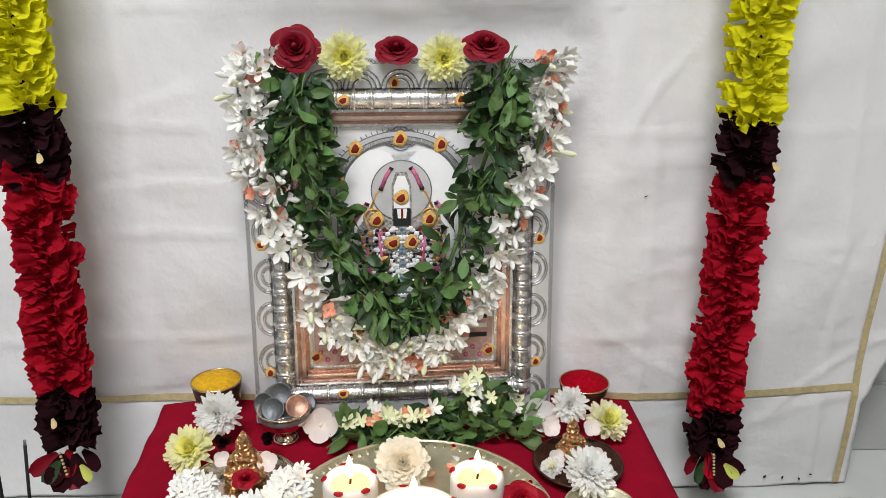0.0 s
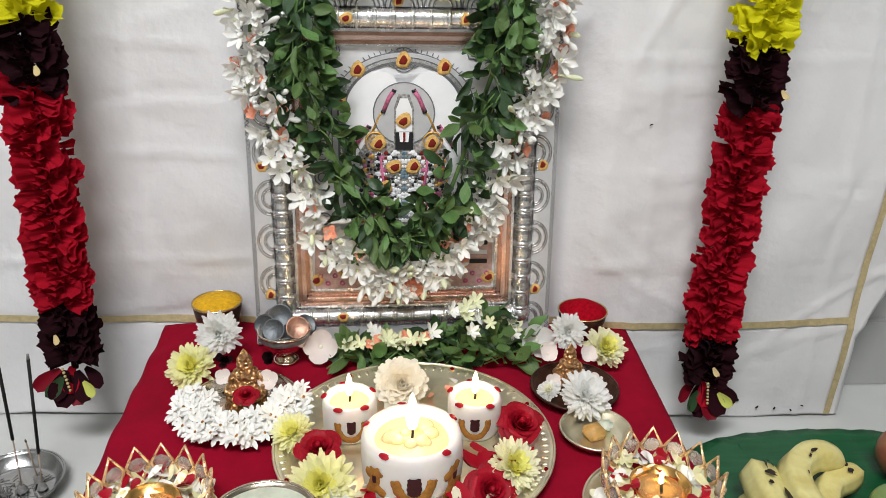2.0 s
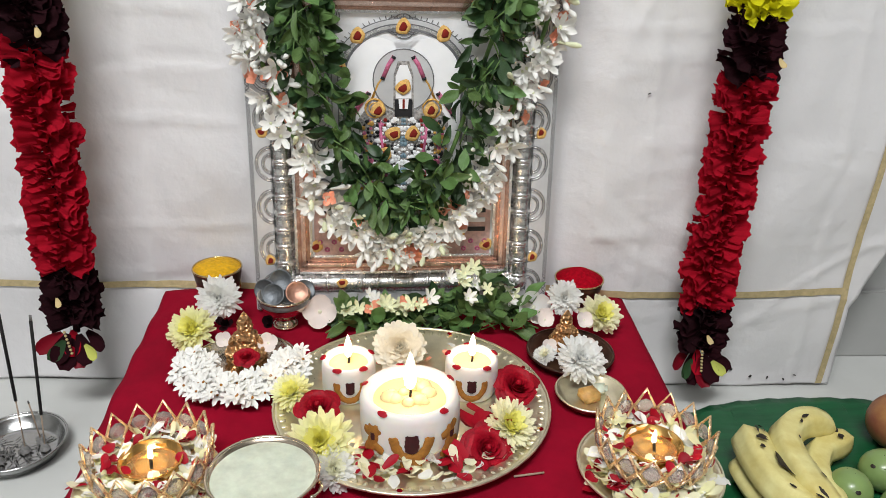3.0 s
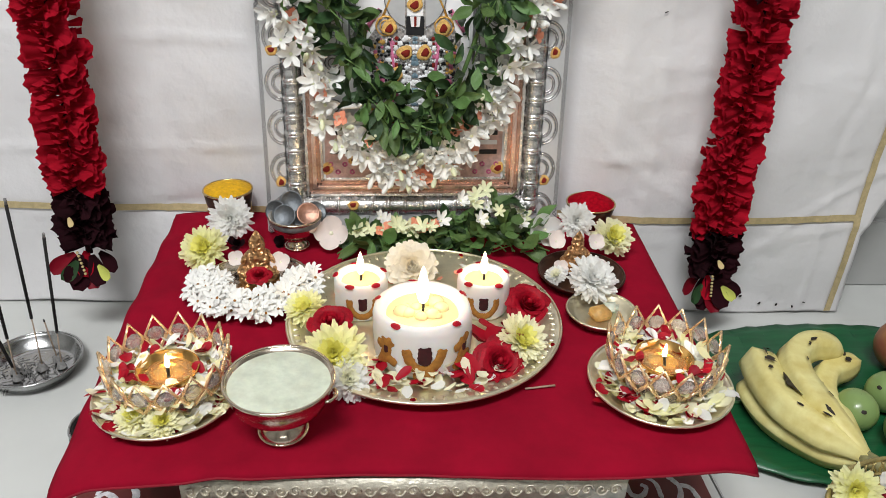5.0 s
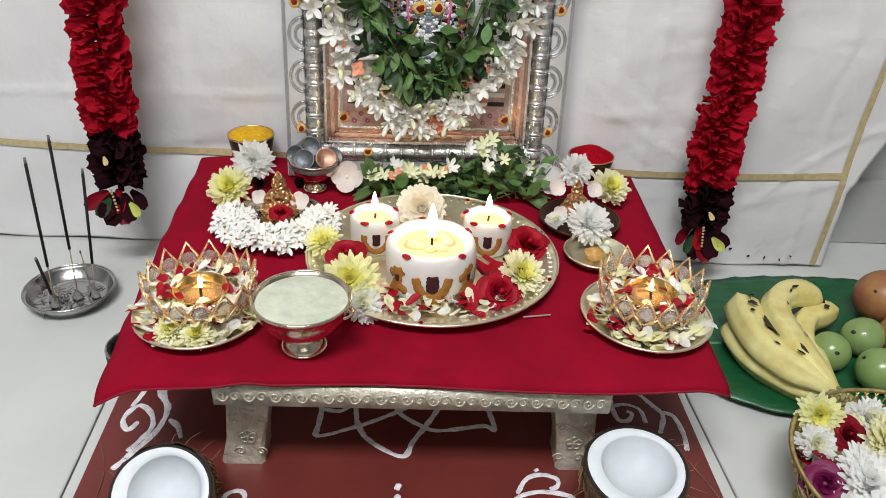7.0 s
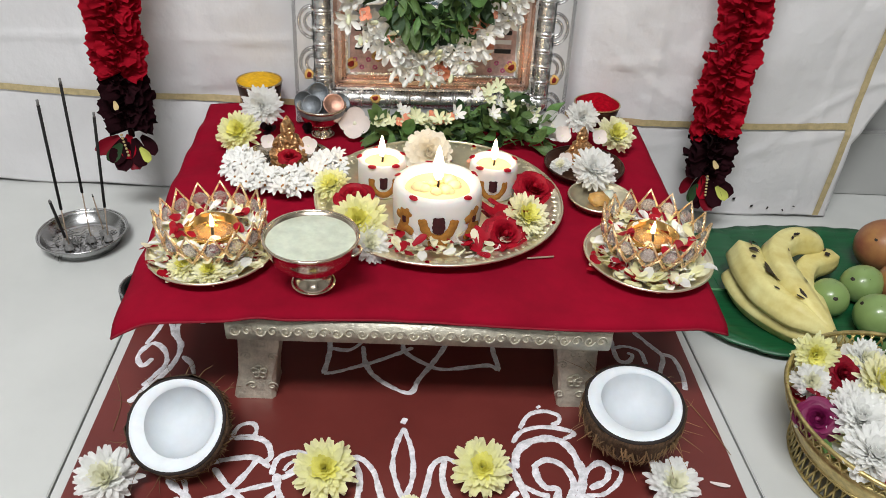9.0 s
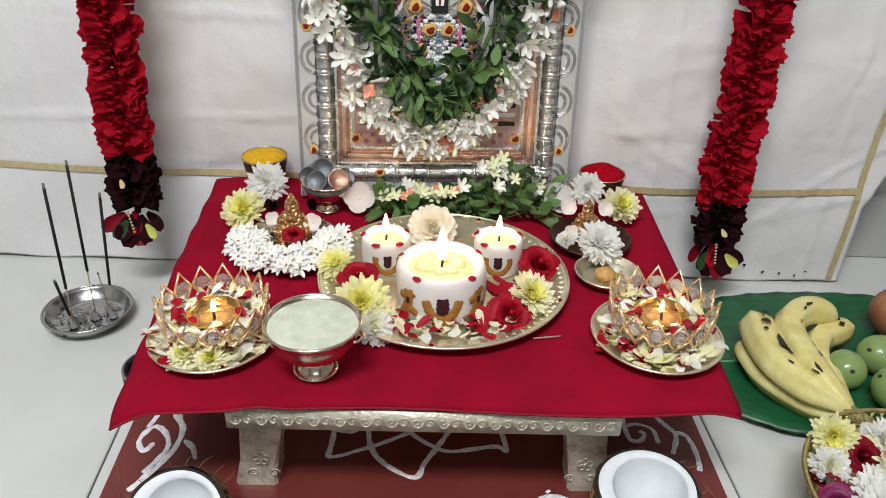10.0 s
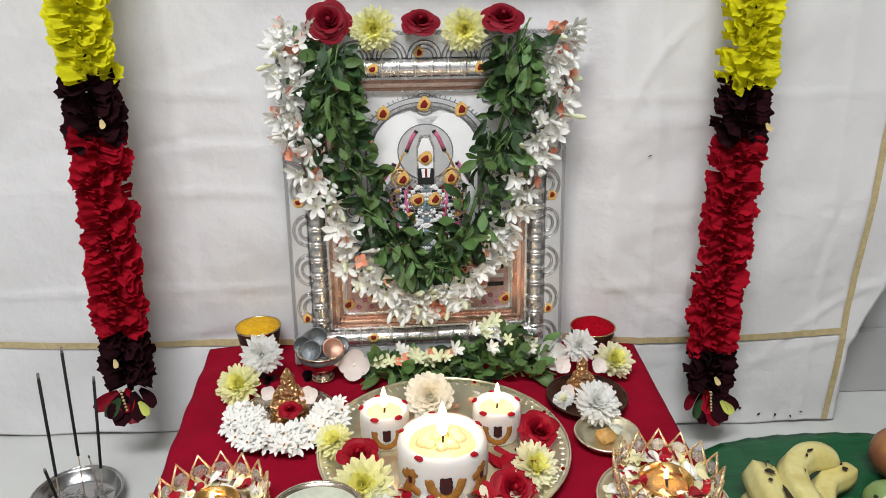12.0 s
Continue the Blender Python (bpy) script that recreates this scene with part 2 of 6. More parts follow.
coin_m = mat("nickel_coin", (0.13, 0.14, 0.15), 0.45, 0.9, var=0.15, scale=200, bump=0.5, bscale=500)
ccoin_m = mat("copper_coin", (0.40, 0.22, 0.16), 0.4, 0.85, var=0.15, scale=200, bump=0.5, bscale=500)
jag_m = mat("jaggery", (0.58, 0.33, 0.10), 0.5, var=0.2, scale=120, bump=0.6, sss=0.2)
blacktin_m = mat("black_tin", (0.02, 0.02, 0.02), 0.35, 0.5, var=0.3)
lampglass_m = mat("lamp_diffuser", (0.9, 0.9, 0.9), 0.5, emit=(1, 0.99, 0.97), strength=2.5)


# ---- builders ----
def finish(bm, name, smooth=True):
    me = bpy.data.meshes.new(name)
    bmesh.ops.recalc_face_normals(bm, faces=bm.faces)
    bm.to_mesh(me)
    bm.free()
    if smooth:
        for p in me.polygons:
            p.use_smooth = True
    return me


def part(name, mesh, material, parent=None, label="", m=None, smooth=True):
    if isinstance(mesh, bmesh.types.BMesh):
        mesh = finish(mesh, name, smooth)
    if material and not mesh.materials:
        mesh.materials.append(material)
    ob = new(name, mesh)
    if parent is not None:
        ob.parent = parent
    if m is not None:
        ob.matrix_basis = m
    if label:
        ob["label"] = label
    return ob


def thing(name, m, label, category, group="", kind=""):
    ob = new(name)
    ob.empty_display_size = 0.02
    ob.matrix_basis = m
    return tagged(ob, label, category, group, kind)


def box(sx, sy, sz, bev=0.0, at=(0, 0, 0)):
    bm = bmesh.new()
    bmesh.ops.create_cube(bm, size=1.0, matrix=Matrix.Translation(at) @ Matrix.Diagonal((sx, sy, sz, 1)))
    if bev:
        bmesh.ops.bevel(bm, geom=list(bm.edges), offset=bev, segments=2, affect="EDGES")
    return bm


def lathe(profile, n=40, bm=None, m=None, wob=0.0, shift=None):
    bm = bm or bmesh.new()
    m = m or Matrix()
    rings = []
    if shift:       # the inner rings stand off centre
        base = m
    for r, z in profile:
        if shift:
            m = base @ Matrix.Translation((*[q * (1 if r < 0.75 * abs(shift[0]) / 0.07 else 0.35 if r < 0.85 * abs(shift[0]) / 0.07 else 0) for q in shift], 0))
        if r < 1e-6:
            rings.append([bm.verts.new(m @ Vector((0, 0, z)))])
        else:
            rings.append([bm.verts.new(m @ Vector((r * (1 + wob * math.sin(3 * a + z * 90)) * math.cos(a), r * (1 + wob * math.cos(2 * a)) * math.sin(a), z)))
                          for a in (2 * math.pi * i / n for i in range(n))])
    for a, b in zip(rings, rings[1:]):
        for i in range(n):
            j = (i + 1) % n
            if len(a) == 1 and len(b) == 1:
                continue
            if len(a) == 1:
                bm.faces.new((a[0], b[j], b[i]))
            elif len(b) == 1:
                bm.faces.new((a[i], a[j], b[0]))
            else:
                bm.faces.new((a[i], a[j], b[j], b[i]))
    return bm


def tube(pts, radius, n=6, bm=None, closed=False, caps=True):
    """A round bar along points; radius is a number or a list."""
    bm = bm or bmesh.new()
    pts = [Vector(p) for p in pts]
    k = len(pts)
    rad = radius if isinstance(radius, (list, tuple)) else [radius] * k
    rings, side = [], None
    for i, p in enumerate(pts):
        d = (pts[(i + 1) % k] - pts[i - 1]) if closed else (pts[min(i + 1, k - 1)] - pts[max(i - 1, 0)])
        d = d.normalized() if d.length > 1e-9 else Vector((0, 0, 1))
        if side is None:
            side = d.orthogonal().normalized()
        side = (side - d * side.dot(d))
        side = side.normalized() if side.length > 1e-6 else d.orthogonal().normalized()
        up = d.cross(side)
        rings.append([bm.verts.new(p + (side * math.cos(a) + up * math.sin(a)) * rad[i]) for a in (2 * math.pi * j / n for j in range(n))])
    pairs = list(zip(rings, rings[1:])) + ([(rings[-1], rings[0])] if closed else [])
    for a, b in pairs:
        for i in range(n):
            bm.faces.new((a[i], a[(i + 1) % n], b[(i + 1) % n], b[i]))
    if caps and not closed:
        bm.faces.new(rings[0][::-1])
        bm.faces.new(rings[-1])
    return bm


def spline(ctrl, n=8):
    """Points along a smooth curve through the given ones."""
    c = [Vector(p) for p in ctrl]
    c = [c[0] * 2 - c[1]] + c + [c[-1] * 2 - c[-2]]
    out = []
    for i in range(1, len(c) - 2):
        for k in range(n):
            t = k / n
            a, b, d, e = c[i - 1], c[i], c[i + 1], c[i + 2]
            out.append(0.5 * ((2 * b) + (d - a) * t + (2 * a - 5 * b + 4 * d - e) * t * t + (3 * b - a - 3 * d + e) * t ** 3))
    out.append(c[-2])
    return out


def blade(bm, m, length, width, curl=0.3, cup=0.25, tip=0.0, seg=4, base=0.35, cross=2):
    """One petal or leaf along +x of m, curling up (+z)."""
    rows = []
    for i in range(seg + 1):
        s = i / seg
        w = width * 0.5 * (base + (1 - base) * math.sin(min(1.0, s * 1.35) * math.pi / 2)) * (1 - max(0, (s - 0.62) / 0.38) ** 2 * (1 - tip))
        ang = curl * s
        x, z = length * s * math.cos(ang * 0.6), length * s * math.sin(ang * 0.6)
        rows.append([bm.verts.new(m @ Vector((x, w * q, z + cup * w * q * q))) for q in [(-1 + 2 * j / cross) for j in range(cross + 1)]])
    for a, b in zip(rows, rows[1:]):
        for j in range(cross):
            bm.faces.new((a[j], a[j + 1], b[j + 1], b[j]))


R = random.Random(7)
MESH = {}


def rot(rx=0, ry=0, rz=0):
    return pose(0, 0, 0, rx, ry, rz)


def mum_meshes(key, mats, r, wide):
    """Rings of narrow petals of one full flower head, opening upwards (+z)."""
    if key in MESH:
        return MESH[key]
    rings = []
    for k, (frac, tilt, count, z) in enumerate(((1.0, 0, 30, 0.0), (0.96, 10, 30, 0.05), (0.88, 20, 28, 0.10), (0.76, 31, 26, 0.14), (0.62, 43, 22, 0.17), (0.46, 56, 17, 0.19), (0.32, 70, 11, 0.20))):
        bm = bmesh.new()
        for i in range(count):
            a = 360 * (i + R.uniform(-0.35, 0.35)) / count
            m = rot(0, 0, a) @ pose(r * 0.06, 0, r * z) @ rot(R.uniform(-16, 16), -(tilt + R.uniform(-10, 10)), R.uniform(-7, 7))
            blade(bm, m, r * frac * R.uniform(0.84, 1.05), r * wide * R.uniform(0.85, 1.15), curl=R.uniform(0.0, 0.6), cup=0.45, tip=0.30, seg=6, base=0.5)
        me = finish(bm, "petal_ring")
        me.materials.append(mats[0] if k < 4 else mats[1])
        rings.append(me)
    bm = lathe([(0, -0.34 * r), (r * 0.16, -0.3 * r), (r * 0.3, -0.12 * r), (r * 0.34, 0.02 * r), (0, 0.12 * r)], 12)
    me = finish(bm, "calyx")
    me.materials.append(mats[1])
    MESH[key] = (rings, me)
    return MESH[key]


MUM = {"white": ((mum_w, mum_wc), "white chrysanthemum with cream heart"), "lemon": ((mum_y, mum_yc), "lemon-yellow chrysanthemum, full open head"),
       "cream": ((mum_g, mum_yc), "pale cream chrysanthemum with yellow heart"), "snow": ((mum_w, mum_w), "pure white chrysanthemum, dense petals"),
       "blush": ((creamy_m, creamy_m), "warm white flower with broad loose petals")}


def mum(x, y, z, r, colour="white", rx=0, ry=0, rz=None, where="", group="chrysanthemums", wide=0.235):
    (mats, words) = MUM[colour]
    key = ("mum", colour, wide, R.randrange(2))
    rings, cal = mum_meshes(key, mats, 1.0, wide)
    r *= 0.93
    ob = thing("chrysanthemum", pose(x, y, z, rx, ry, 0) @ rot(0, 0, R.uniform(0, 360) if rz is None else rz) @ Matrix.Diagonal((r, r, r, 1)), words + " " + where, "flower", group)
    for me in rings:
        part("petal_ring", me, None, ob)
    part("calyx", cal, None, ob, "green-yellow flower base")
    return ob


def rose_mesh(key, material):
    if key in MESH:
        return MESH[key]
    layers = []
    for k, (count, r0, r1, h, span) in enumerate(((5, 0.42, 1.0, 0.44, 1.0), (5, 0.36, 0.86, 0.57, 1.0), (5, 0.30, 0.72, 0.65, 0.95), (5, 0.24, 0.58, 0.72, 0.95), (4, 0.17, 0.44, 0.77, 1.1), (3, 0.11, 0.31, 0.80, 1.2), (3, 0.06, 0.19, 0.82, 1.4))):
        bm = bmesh.new()
        off = R.uniform(0, 6.28)
        for i in range(count):
            mid = off + 2 * math.pi * i / count
            half = math.pi / count * (1.0 + 0.32 * span)
            lip, rise = R.uniform(0.05, 0.16), R.uniform(0.9, 1.06)
            rows = []
            for si in range(7):
                s = si / 6
                row = []
                for ti in range(9):
                    q = -1 + ti / 4
                    edge = 1 - 0.30 * abs(q) ** 3
                    ss = s * edge
                    rad = r0 * 0.4 + (r1 - r0 * 0.4) * (ss ** 0.75) + (lip * max(0, ss - 0.7) / 0.3 if k < 4 else 0) + 0.04 * q
                    zz = h * rise * math.sin(ss * math.pi * (0.5 if k > 2 else 0.58)) - (0.10 * max(0, ss - 0.75) / 0.25 if k < 3 else 0)
                    a = mid + q * half * (0.45 + 0.55 * min(1, ss * 1.5))
                    wav = 0.018 * math.sin(5 * a + k + 7 * s)
                    row.append(bm.verts.new(((rad + wav) * math.cos(a), (rad + wav) * math.sin(a), zz + wav)))
                rows.append(row)
            for a, b in zip(rows, rows[1:]):
                for j in range(8):
                    bm.faces.new((a[j], a[j + 1], b[j + 1], b[j]))
        me = finish(bm, "rose_petals")
        me.materials.append(material)
        layers.append(me)
    me = finish(lathe([(0.18, 0.25), (0.15, 0.60), (0.10, 0.80), (0.05, 0.84), (0, 0.82)], 12, wob=0.12), "rose_heart")
    me.materials.append(material)
    layers.append(me)
    MESH[key] = layers
    return layers


def rose(x, y, z, r, rx=0, ry=0, rz=0, label="fresh red rose bloom", material=rose_m, group="roses"):
    ob = thing("rose", pose(x, y, z, rx, ry, 0) @ rot(0, 0, rz) @ Matrix.Diagonal((r, r, r, 1)), label, "flower", group)
    for me in rose_mesh(("rose", material.name), material):
        part("petal_ring", me, None, ob)
    bm = lathe([(0, -0.12), (0.18, -0.08), (0.26, 0.06), (0.2, 0.16)], 10)
    part("sepal_cup", bm, stem_m, ob, "green sepals")
    return ob


def star_mesh(key, count, width, heart, material, heart_m, curl=0.25, up=18):
    if key in MESH:
        return MESH[key]
    bm = bmesh.new()
    for i in range(count):
        blade(bm, rot(0, 0, 360 * i / count + R.uniform(-8, 8)) @ pose(0.06, 0, 0.0) @ rot(R.uniform(-10, 10), -up + R.uniform(-10, 10), 0), R.uniform(0.86, 1.05), width, curl=curl, cup=0.5, tip=0.12, seg=4, base=0.4)
    me = finish(bm, "blossom")
    me.materials.append(material)
    me.materials.append(heart_m)
    n0 = len(me.polygons)
    bm = bmesh.new()
    bm.from_mesh(me)
    lathe([(0, 0.12), (heart, 0.09), (heart * 0.9, -0.05), (heart * 0.5, -0.5), (0, -0.52)], 8, bm)
    bm.to_mesh(me)
    bm.free()
    for p in me.polygons:
        p.use_smooth = True
        p.material_index = 1 if p.index >= n0 and heart > 0 else 0
    MESH[key] = me
    return me


def bud_mesh(key, material):
    if key not in MESH:
        me = finish(lathe([(0, -0.1), (0.09, 0.0), (0.11, 0.35), (0.20, 0.72), (0.19, 0.9), (0.1, 1.05), (0, 1.1)], 8), "bud")
        me.materials.append(material)
        MESH[key] = me
    return MESH[key]


def leaf_mesh(i):
    key = ("leaf", i)
    if key not in MESH:
        bm = bmesh.new()
        rows = []
        wd, cu, fold = (0.38, 0.46, 0.33, 0.42)[i % 4], (0.15, 0.6, -0.45, 1.0)[i % 4], (0.35, 0.2, 0.5, -0.3)[i % 4]
        for s in range(7):
            t = s / 6
            w = wd * 0.5 * math.sin(math.pi * min(1, t * 0.985 + 0.005) ** 1.12) + 0.014
            a = cu * t
            rows.append([bm.verts.new((t * math.cos(a * .5), w * q, t * math.sin(a * .5) + fold * w * abs(q) + 0.035 * math.sin(8 * t + 2 * q + i))) for q in (-1, -0.5, 0, 0.5, 1)])
        for a, b in zip(rows, rows[1:]):
            for j in range(4):
                bm.faces.new((a[j], a[j + 1], b[j + 1], b[j]))
        me = finish(bm, "leaf")
        me.materials.append(leaf_m if i < 4 else leafdark_m)
        MESH[key] = me
    return MESH[key]


def aim(at, x_dir, z_dir):
    """A pose at a point with its x axis along x_dir and z roughly along z_dir."""
    x = Vector(x_dir).normalized()
    z = Vector(z_dir)
    z = z - x * z.dot(x)
    z = z.normalized() if z.length > 1e-6 else x.orthogonal().normalized()
    y = z.cross(x)
    m = Matrix((x, y, z)).transposed().to_4x4()
    m.translation = Vector(at)
    return m


def sized(m, s):
    return m @ Matrix.Diagonal((s, s, s, 1)) if isinstance(s, (int, float)) else m @ Matrix.Diagonal((*s, 1))


def flame(parent, z, h, glow, at):
    bm = lathe([(0, 0), (h * 0.08, h * 0.03), (h * 0.135, h * 0.14), (h * 0.155, h * 0.30), (h * 0.135, h * 0.52), (h * 0.085, h * 0.76), (h * 0.04, h * 0.92), (0.0, h)], 12)
    part("flame", bm, flame_m, parent, "bright yellow-white flame", pose(0, 0, z))
    flame_lamp("flame_light", (at[0], at[1], at[2] + z + h * 0.5), glow, h * 0.32)

# ---- the room ----
SLANT = -2.6     # the back wall, the mat and the stool stand slightly turned
H = 0.131        # top of the red cloth


def structure(name, bm, material, label, m=None, category="wall"):
    ob = part(name, bm, material, None, "", m, smooth=False)
    return tagged(ob, label, category, "", "structure")


floor = structure("floor", box(4.4, 4.4, 0.1, 0, (0, -0.9, -0.056)), grout_m, "light grey glazed floor tiles with thin joints", None, "floor")
structure("wall_north", box(4.4, 0.12, 2.7, 0, (0, 0, 1.35)), wall_m, "plain off-white painted wall behind the drape", pose(0, 1.105, 0, 0, 0, SLANT))
# the next three walls and the ceiling are unseen, added to close the room
structure("wall_south", box(4.4, 0.12, 2.7, 0, (0, -2.5, 1.35)), room_m, "plain unseen room wall, darkened to cut bounced light")
structure("wall_east", box(0.12, 4.4, 2.7, 0, (1.95, -0.9, 1.35)), room_m, "plain unseen room wall, darkened to cut bounced light")
structure("wall_west", box(0.12, 4.4, 2.7, 0, (-1.95, -0.9, 1.35)), room_m, "plain unseen room wall, darkened to cut bounced light")
structure("ceiling", box(4.4, 4.4, 0.1, 0, (0, -0.9, 2.66)), ceil_m, "plain white painted ceiling", None, "ceiling")
structure("baseboard", box(4.0, 0.012, 0.10, 0.002, (0, 0, 0.05)), skirt_m, "grey tiled skirting at the wall foot", pose(0, 1.0385, 0, 0, 0, SLANT), "baseboard")


# ---- white backdrop cloth ----
FR = random.Random(21)
FOLDS = [(FR.uniform(-0.70, 0.55), FR.uniform(0.05, 0.75), math.radians(FR.choice((0, 5, 90, 84, 60, 118, 40, 140)) + FR.uniform(-9, 9)), FR.uniform(0.0008, 0.0024) * FR.choice((-1, 1)), FR.uniform(0.003, 0.011), FR.uniform(0.03, 0.15)) for _ in range(95)]


def drape_point(x, z):
    n = noise.noise(Vector((x * 3.1, z * 2.2, 0.3)))
    f = noise.noise(Vector((x * 11 + z * 5, z * 7 - x * 3, 4.0)))
    g = noise.noise(Vector((x * 6.0 - z * 9, z * 3, 9.0)))
    fold = 0.0
    for zc in (0.20, 0.325, 0.455, 0.585, 0.715):       # creases left by folding
        d = z - zc - 0.012 * math.sin(x * 3 + zc * 9)
        fold += 0.0021 * math.exp(-(d / 0.0036) ** 2) * (0.7 + 0.8 * n)
    for xc in (-0.30, 0.27, 0.50):
        d = x - xc - 0.01 * math.sin(z * 5)
        fold += 0.0018 * math.exp(-(d / 0.006) ** 2)
    for fx, fz, fa, amp, wid, ln in FOLDS:
        dx, dz = x - fx, z - fz
        along, across = dx * math.cos(fa) + dz * math.sin(fa), dz * math.cos(fa) - dx * math.sin(fa)
        across += 0.15 * along * along / ln
        if abs(across) < 4 * wid and abs(along) < 2.5 * ln:
            fold += amp * math.exp(-(across / wid) ** 2 - (along / ln) ** 2)
    sag = 0.006 * math.sin(abs(x) * 9 + z * 8) * min(1, z / 0.25)
    y = 0.963 - 0.045 * x + 0.055 * min(0.28, max(0, -x - 0.02)) + 0.040 * min(1, z / 0.9) + 0.005 * n + 0.0036 * f + 0.0034 * g - fold + sag * 0.7
    # pushed back where the picture frame leans on it
    w = min(1, max(0, (0.235 - abs(x)) / 0.055)) * min(1, max(0, (z - 0.08) / 0.06)) * min(1, max(0, (0.62 - z) / 0.08))
    w = w * w * (3 - 2 * w)
    y += w * max(0, 0.9275 + 0.041 + (min(z, 0.53) - 0.1335) * 0.114 - y)
    return Vector((x, min(y, 1.036 - 0.045 * x), z))


def drape():
    root = thing("backdrop_cloth", pose(0, 0, 0), "white cotton cloth with gold border hung behind the altar", "cloth")
    nx, nz, top = 270, 200, 1.25
    bm = bmesh.new()

    def at(i, k):
        v = k / nz
        left, right = -0.76 - 0.10 * v, 0.556 + 0.02 * v + 0.5 * max(0, v - 0.12)
        x = left + (right - left) * i / nx
        return drape_point(x, 0.003 + top * v ** 1.15 + 0.0015 * math.sin(x * 40) * (1 - v))

    grid = [[bm.verts.new(at(i, k)) for i in range(nx + 1)] for k in range(nz + 1)]
    for k in range(nz):
        for i in range(nx):
            bm.faces.new((grid[k][i], grid[k][i + 1], grid[k + 1][i + 1], grid[k + 1][i]))
    ob = part("cloth_sheet", bm, drape_m, root)
    so = ob.modifiers.new("thickness", "SOLIDIFY")
    so.thickness, so.offset = 0.0012, 1.0

    def band(path, width, up, name, label, lift=0.0024, material=zari_m):
        b = bmesh.new()
        rows = []
        for x, z in path:
            p, q = drape_point(x, z), drape_point(x + up[0] * width, z + up[1] * width)
            rows.append((b.verts.new(p + Vector((0, -lift, 0))), b.verts.new(q + Vector((0, -lift, 0)))))
        for a, c in zip(rows, rows[1:]):
            b.faces.new((a[0], c[0], c[1], a[1]))
        part(name, b, material, root, label)

    band([(-0.765 + 1.317 * i / 190, 0.131 + 0.0025 * math.sin(i * 0.07)) for i in range(191)], 0.0085, (0, 1), "gold_band", "flat woven gold stripe")
    band([(0.536 + 0.032 * (i / 60), 0.006 + 0.55 * i / 60) for i in range(61)], 0.0085, (1, 0), "gold_band", "flat woven gold stripe", 0.0028)
    for k, (x, z) in enumerate(((0.420, 0.028), (0.447, 0.018), (0.470, 0.016), (0.492, 0.013), (0.505, 0.020), (0.270, 0.376))):
        p = drape_point(x, z)
        part("stain", lathe([(0, 0.0006), (0.0022, 0.0004), (0.0025, 0)], 8, wob=0.3), shell_m, root, "small dark stain", pose(p.x, p.y - 0.0026, p.z, 90, 0, 0) @ rot(0, 0, 40 * k) @ Matrix.Diagonal((0.9, 1.0 - 0.13 * k, 1, 1)))


drape()


# ---- painted sheet on the floor, with rice-paste drawing ----
sheet = thing("floor_sheet", pose(0, 0, 0), "maroon painted sheet with white drawn pattern on the floor", "mat")
bm = bmesh.new()
for z in (0.0006, 0.0022):
    bm.verts.new((-0.319, 0.30, z)), bm.verts.new((0.254, 0.28, z)), bm.verts.new((0.270, 0.86, z)), bm.verts.new((-0.315, 0.88, z))
v = list(bm.verts)
bm.faces.new(v[0:4]), bm.faces.new(v[4:8])
for i in range(4):
    bm.faces.new((v[i], v[(i + 1) % 4], v[4 + (i + 1) % 4], v[4 + i]))
part("sheet", bm, mat_m, sheet, smooth=False)


def chalk(ctrl, width=0.0075, n=9, jitter=0.0002):
    """One drawn stroke: a low, uneven ridge of dried paste."""
    pts = spline([(x, y, 0) for x, y in ctrl], n)
    bm = bmesh.new()
    rows = []
    for i, p in enumerate(pts):
        d = pts[min(i + 1, len(pts) - 1)] - pts[max(i - 1, 0)]
        side = Vector((-d.y, d.x, 0)).normalized() if d.length > 1e-9 else Vector((1, 0, 0))
        w = width * 0.43 * (0.9 + 0.35 * noise.noise(p * 90) + R.uniform(-0.09, 0.09)) * (0.55 if i in (0, len(pts) - 1) else 1)
        c = p + side * R.uniform(-jitter, jitter)
        rows.append([bm.verts.new(c + side * w * q + Vector((0, 0, 0.0024 + h))) for q, h in ((-1, 0), (-0.55, 0.0004), (0, 0.0006), (0.55, 0.0004), (1, 0))])
    for a, b in zip(rows, rows[1:]):
        for j in range(4):
            bm.faces.new((a[j], a[j + 1], b[j + 1], b[j]))
    part("drawn_stroke", bm, chalk_m, sheet, "white rice-paste line")


# scrolls, star, drop and shells, stroke by stroke
chalk([(-0.290, 0.713), (-0.293, 0.689), (-0.299, 0.667)], 0.0070)
chalk([(-0.287, 0.646), (-0.294, 0.635), (-0.302, 0.648), (-0.299, 0.661), (-0.291, 0.669), (-0.278, 0.658), (-0.272, 0.639), (-0.279, 0.621), (-0.287, 0.607)], 0.0070)
chalk([(-0.285, 0.713), (-0.275, 0.685), (-0.264, 0.667), (-0.264, 0.643), (-0.272, 0.621), (-0.283, 0.603), (-0.294, 0.585)], 0.0079)
chalk([(-0.273, 0.711), (-0.273, 0.689), (-0.264, 0.667)], 0.0070)
chalk([(-0.258, 0.649), (-0.248, 0.639), (-0.241, 0.623)], 0.0070)
chalk([(-0.261, 0.708), (-0.248, 0.703), (-0.239, 0.708)], 0.0070)
chalk([(-0.192, 0.538), (-0.186, 0.555), (-0.175, 0.558), (-0.170, 0.551), (-0.171, 0.541)], 0.0062)
chalk([(-0.189, 0.541), (-0.170, 0.541), (-0.158, 0.534), (-0.153, 0.519), (-0.159, 0.512)], 0.0070)
chalk([(-0.204, 0.513), (-0.186, 0.517), (-0.167, 0.518), (-0.152, 0.507)], 0.0062)
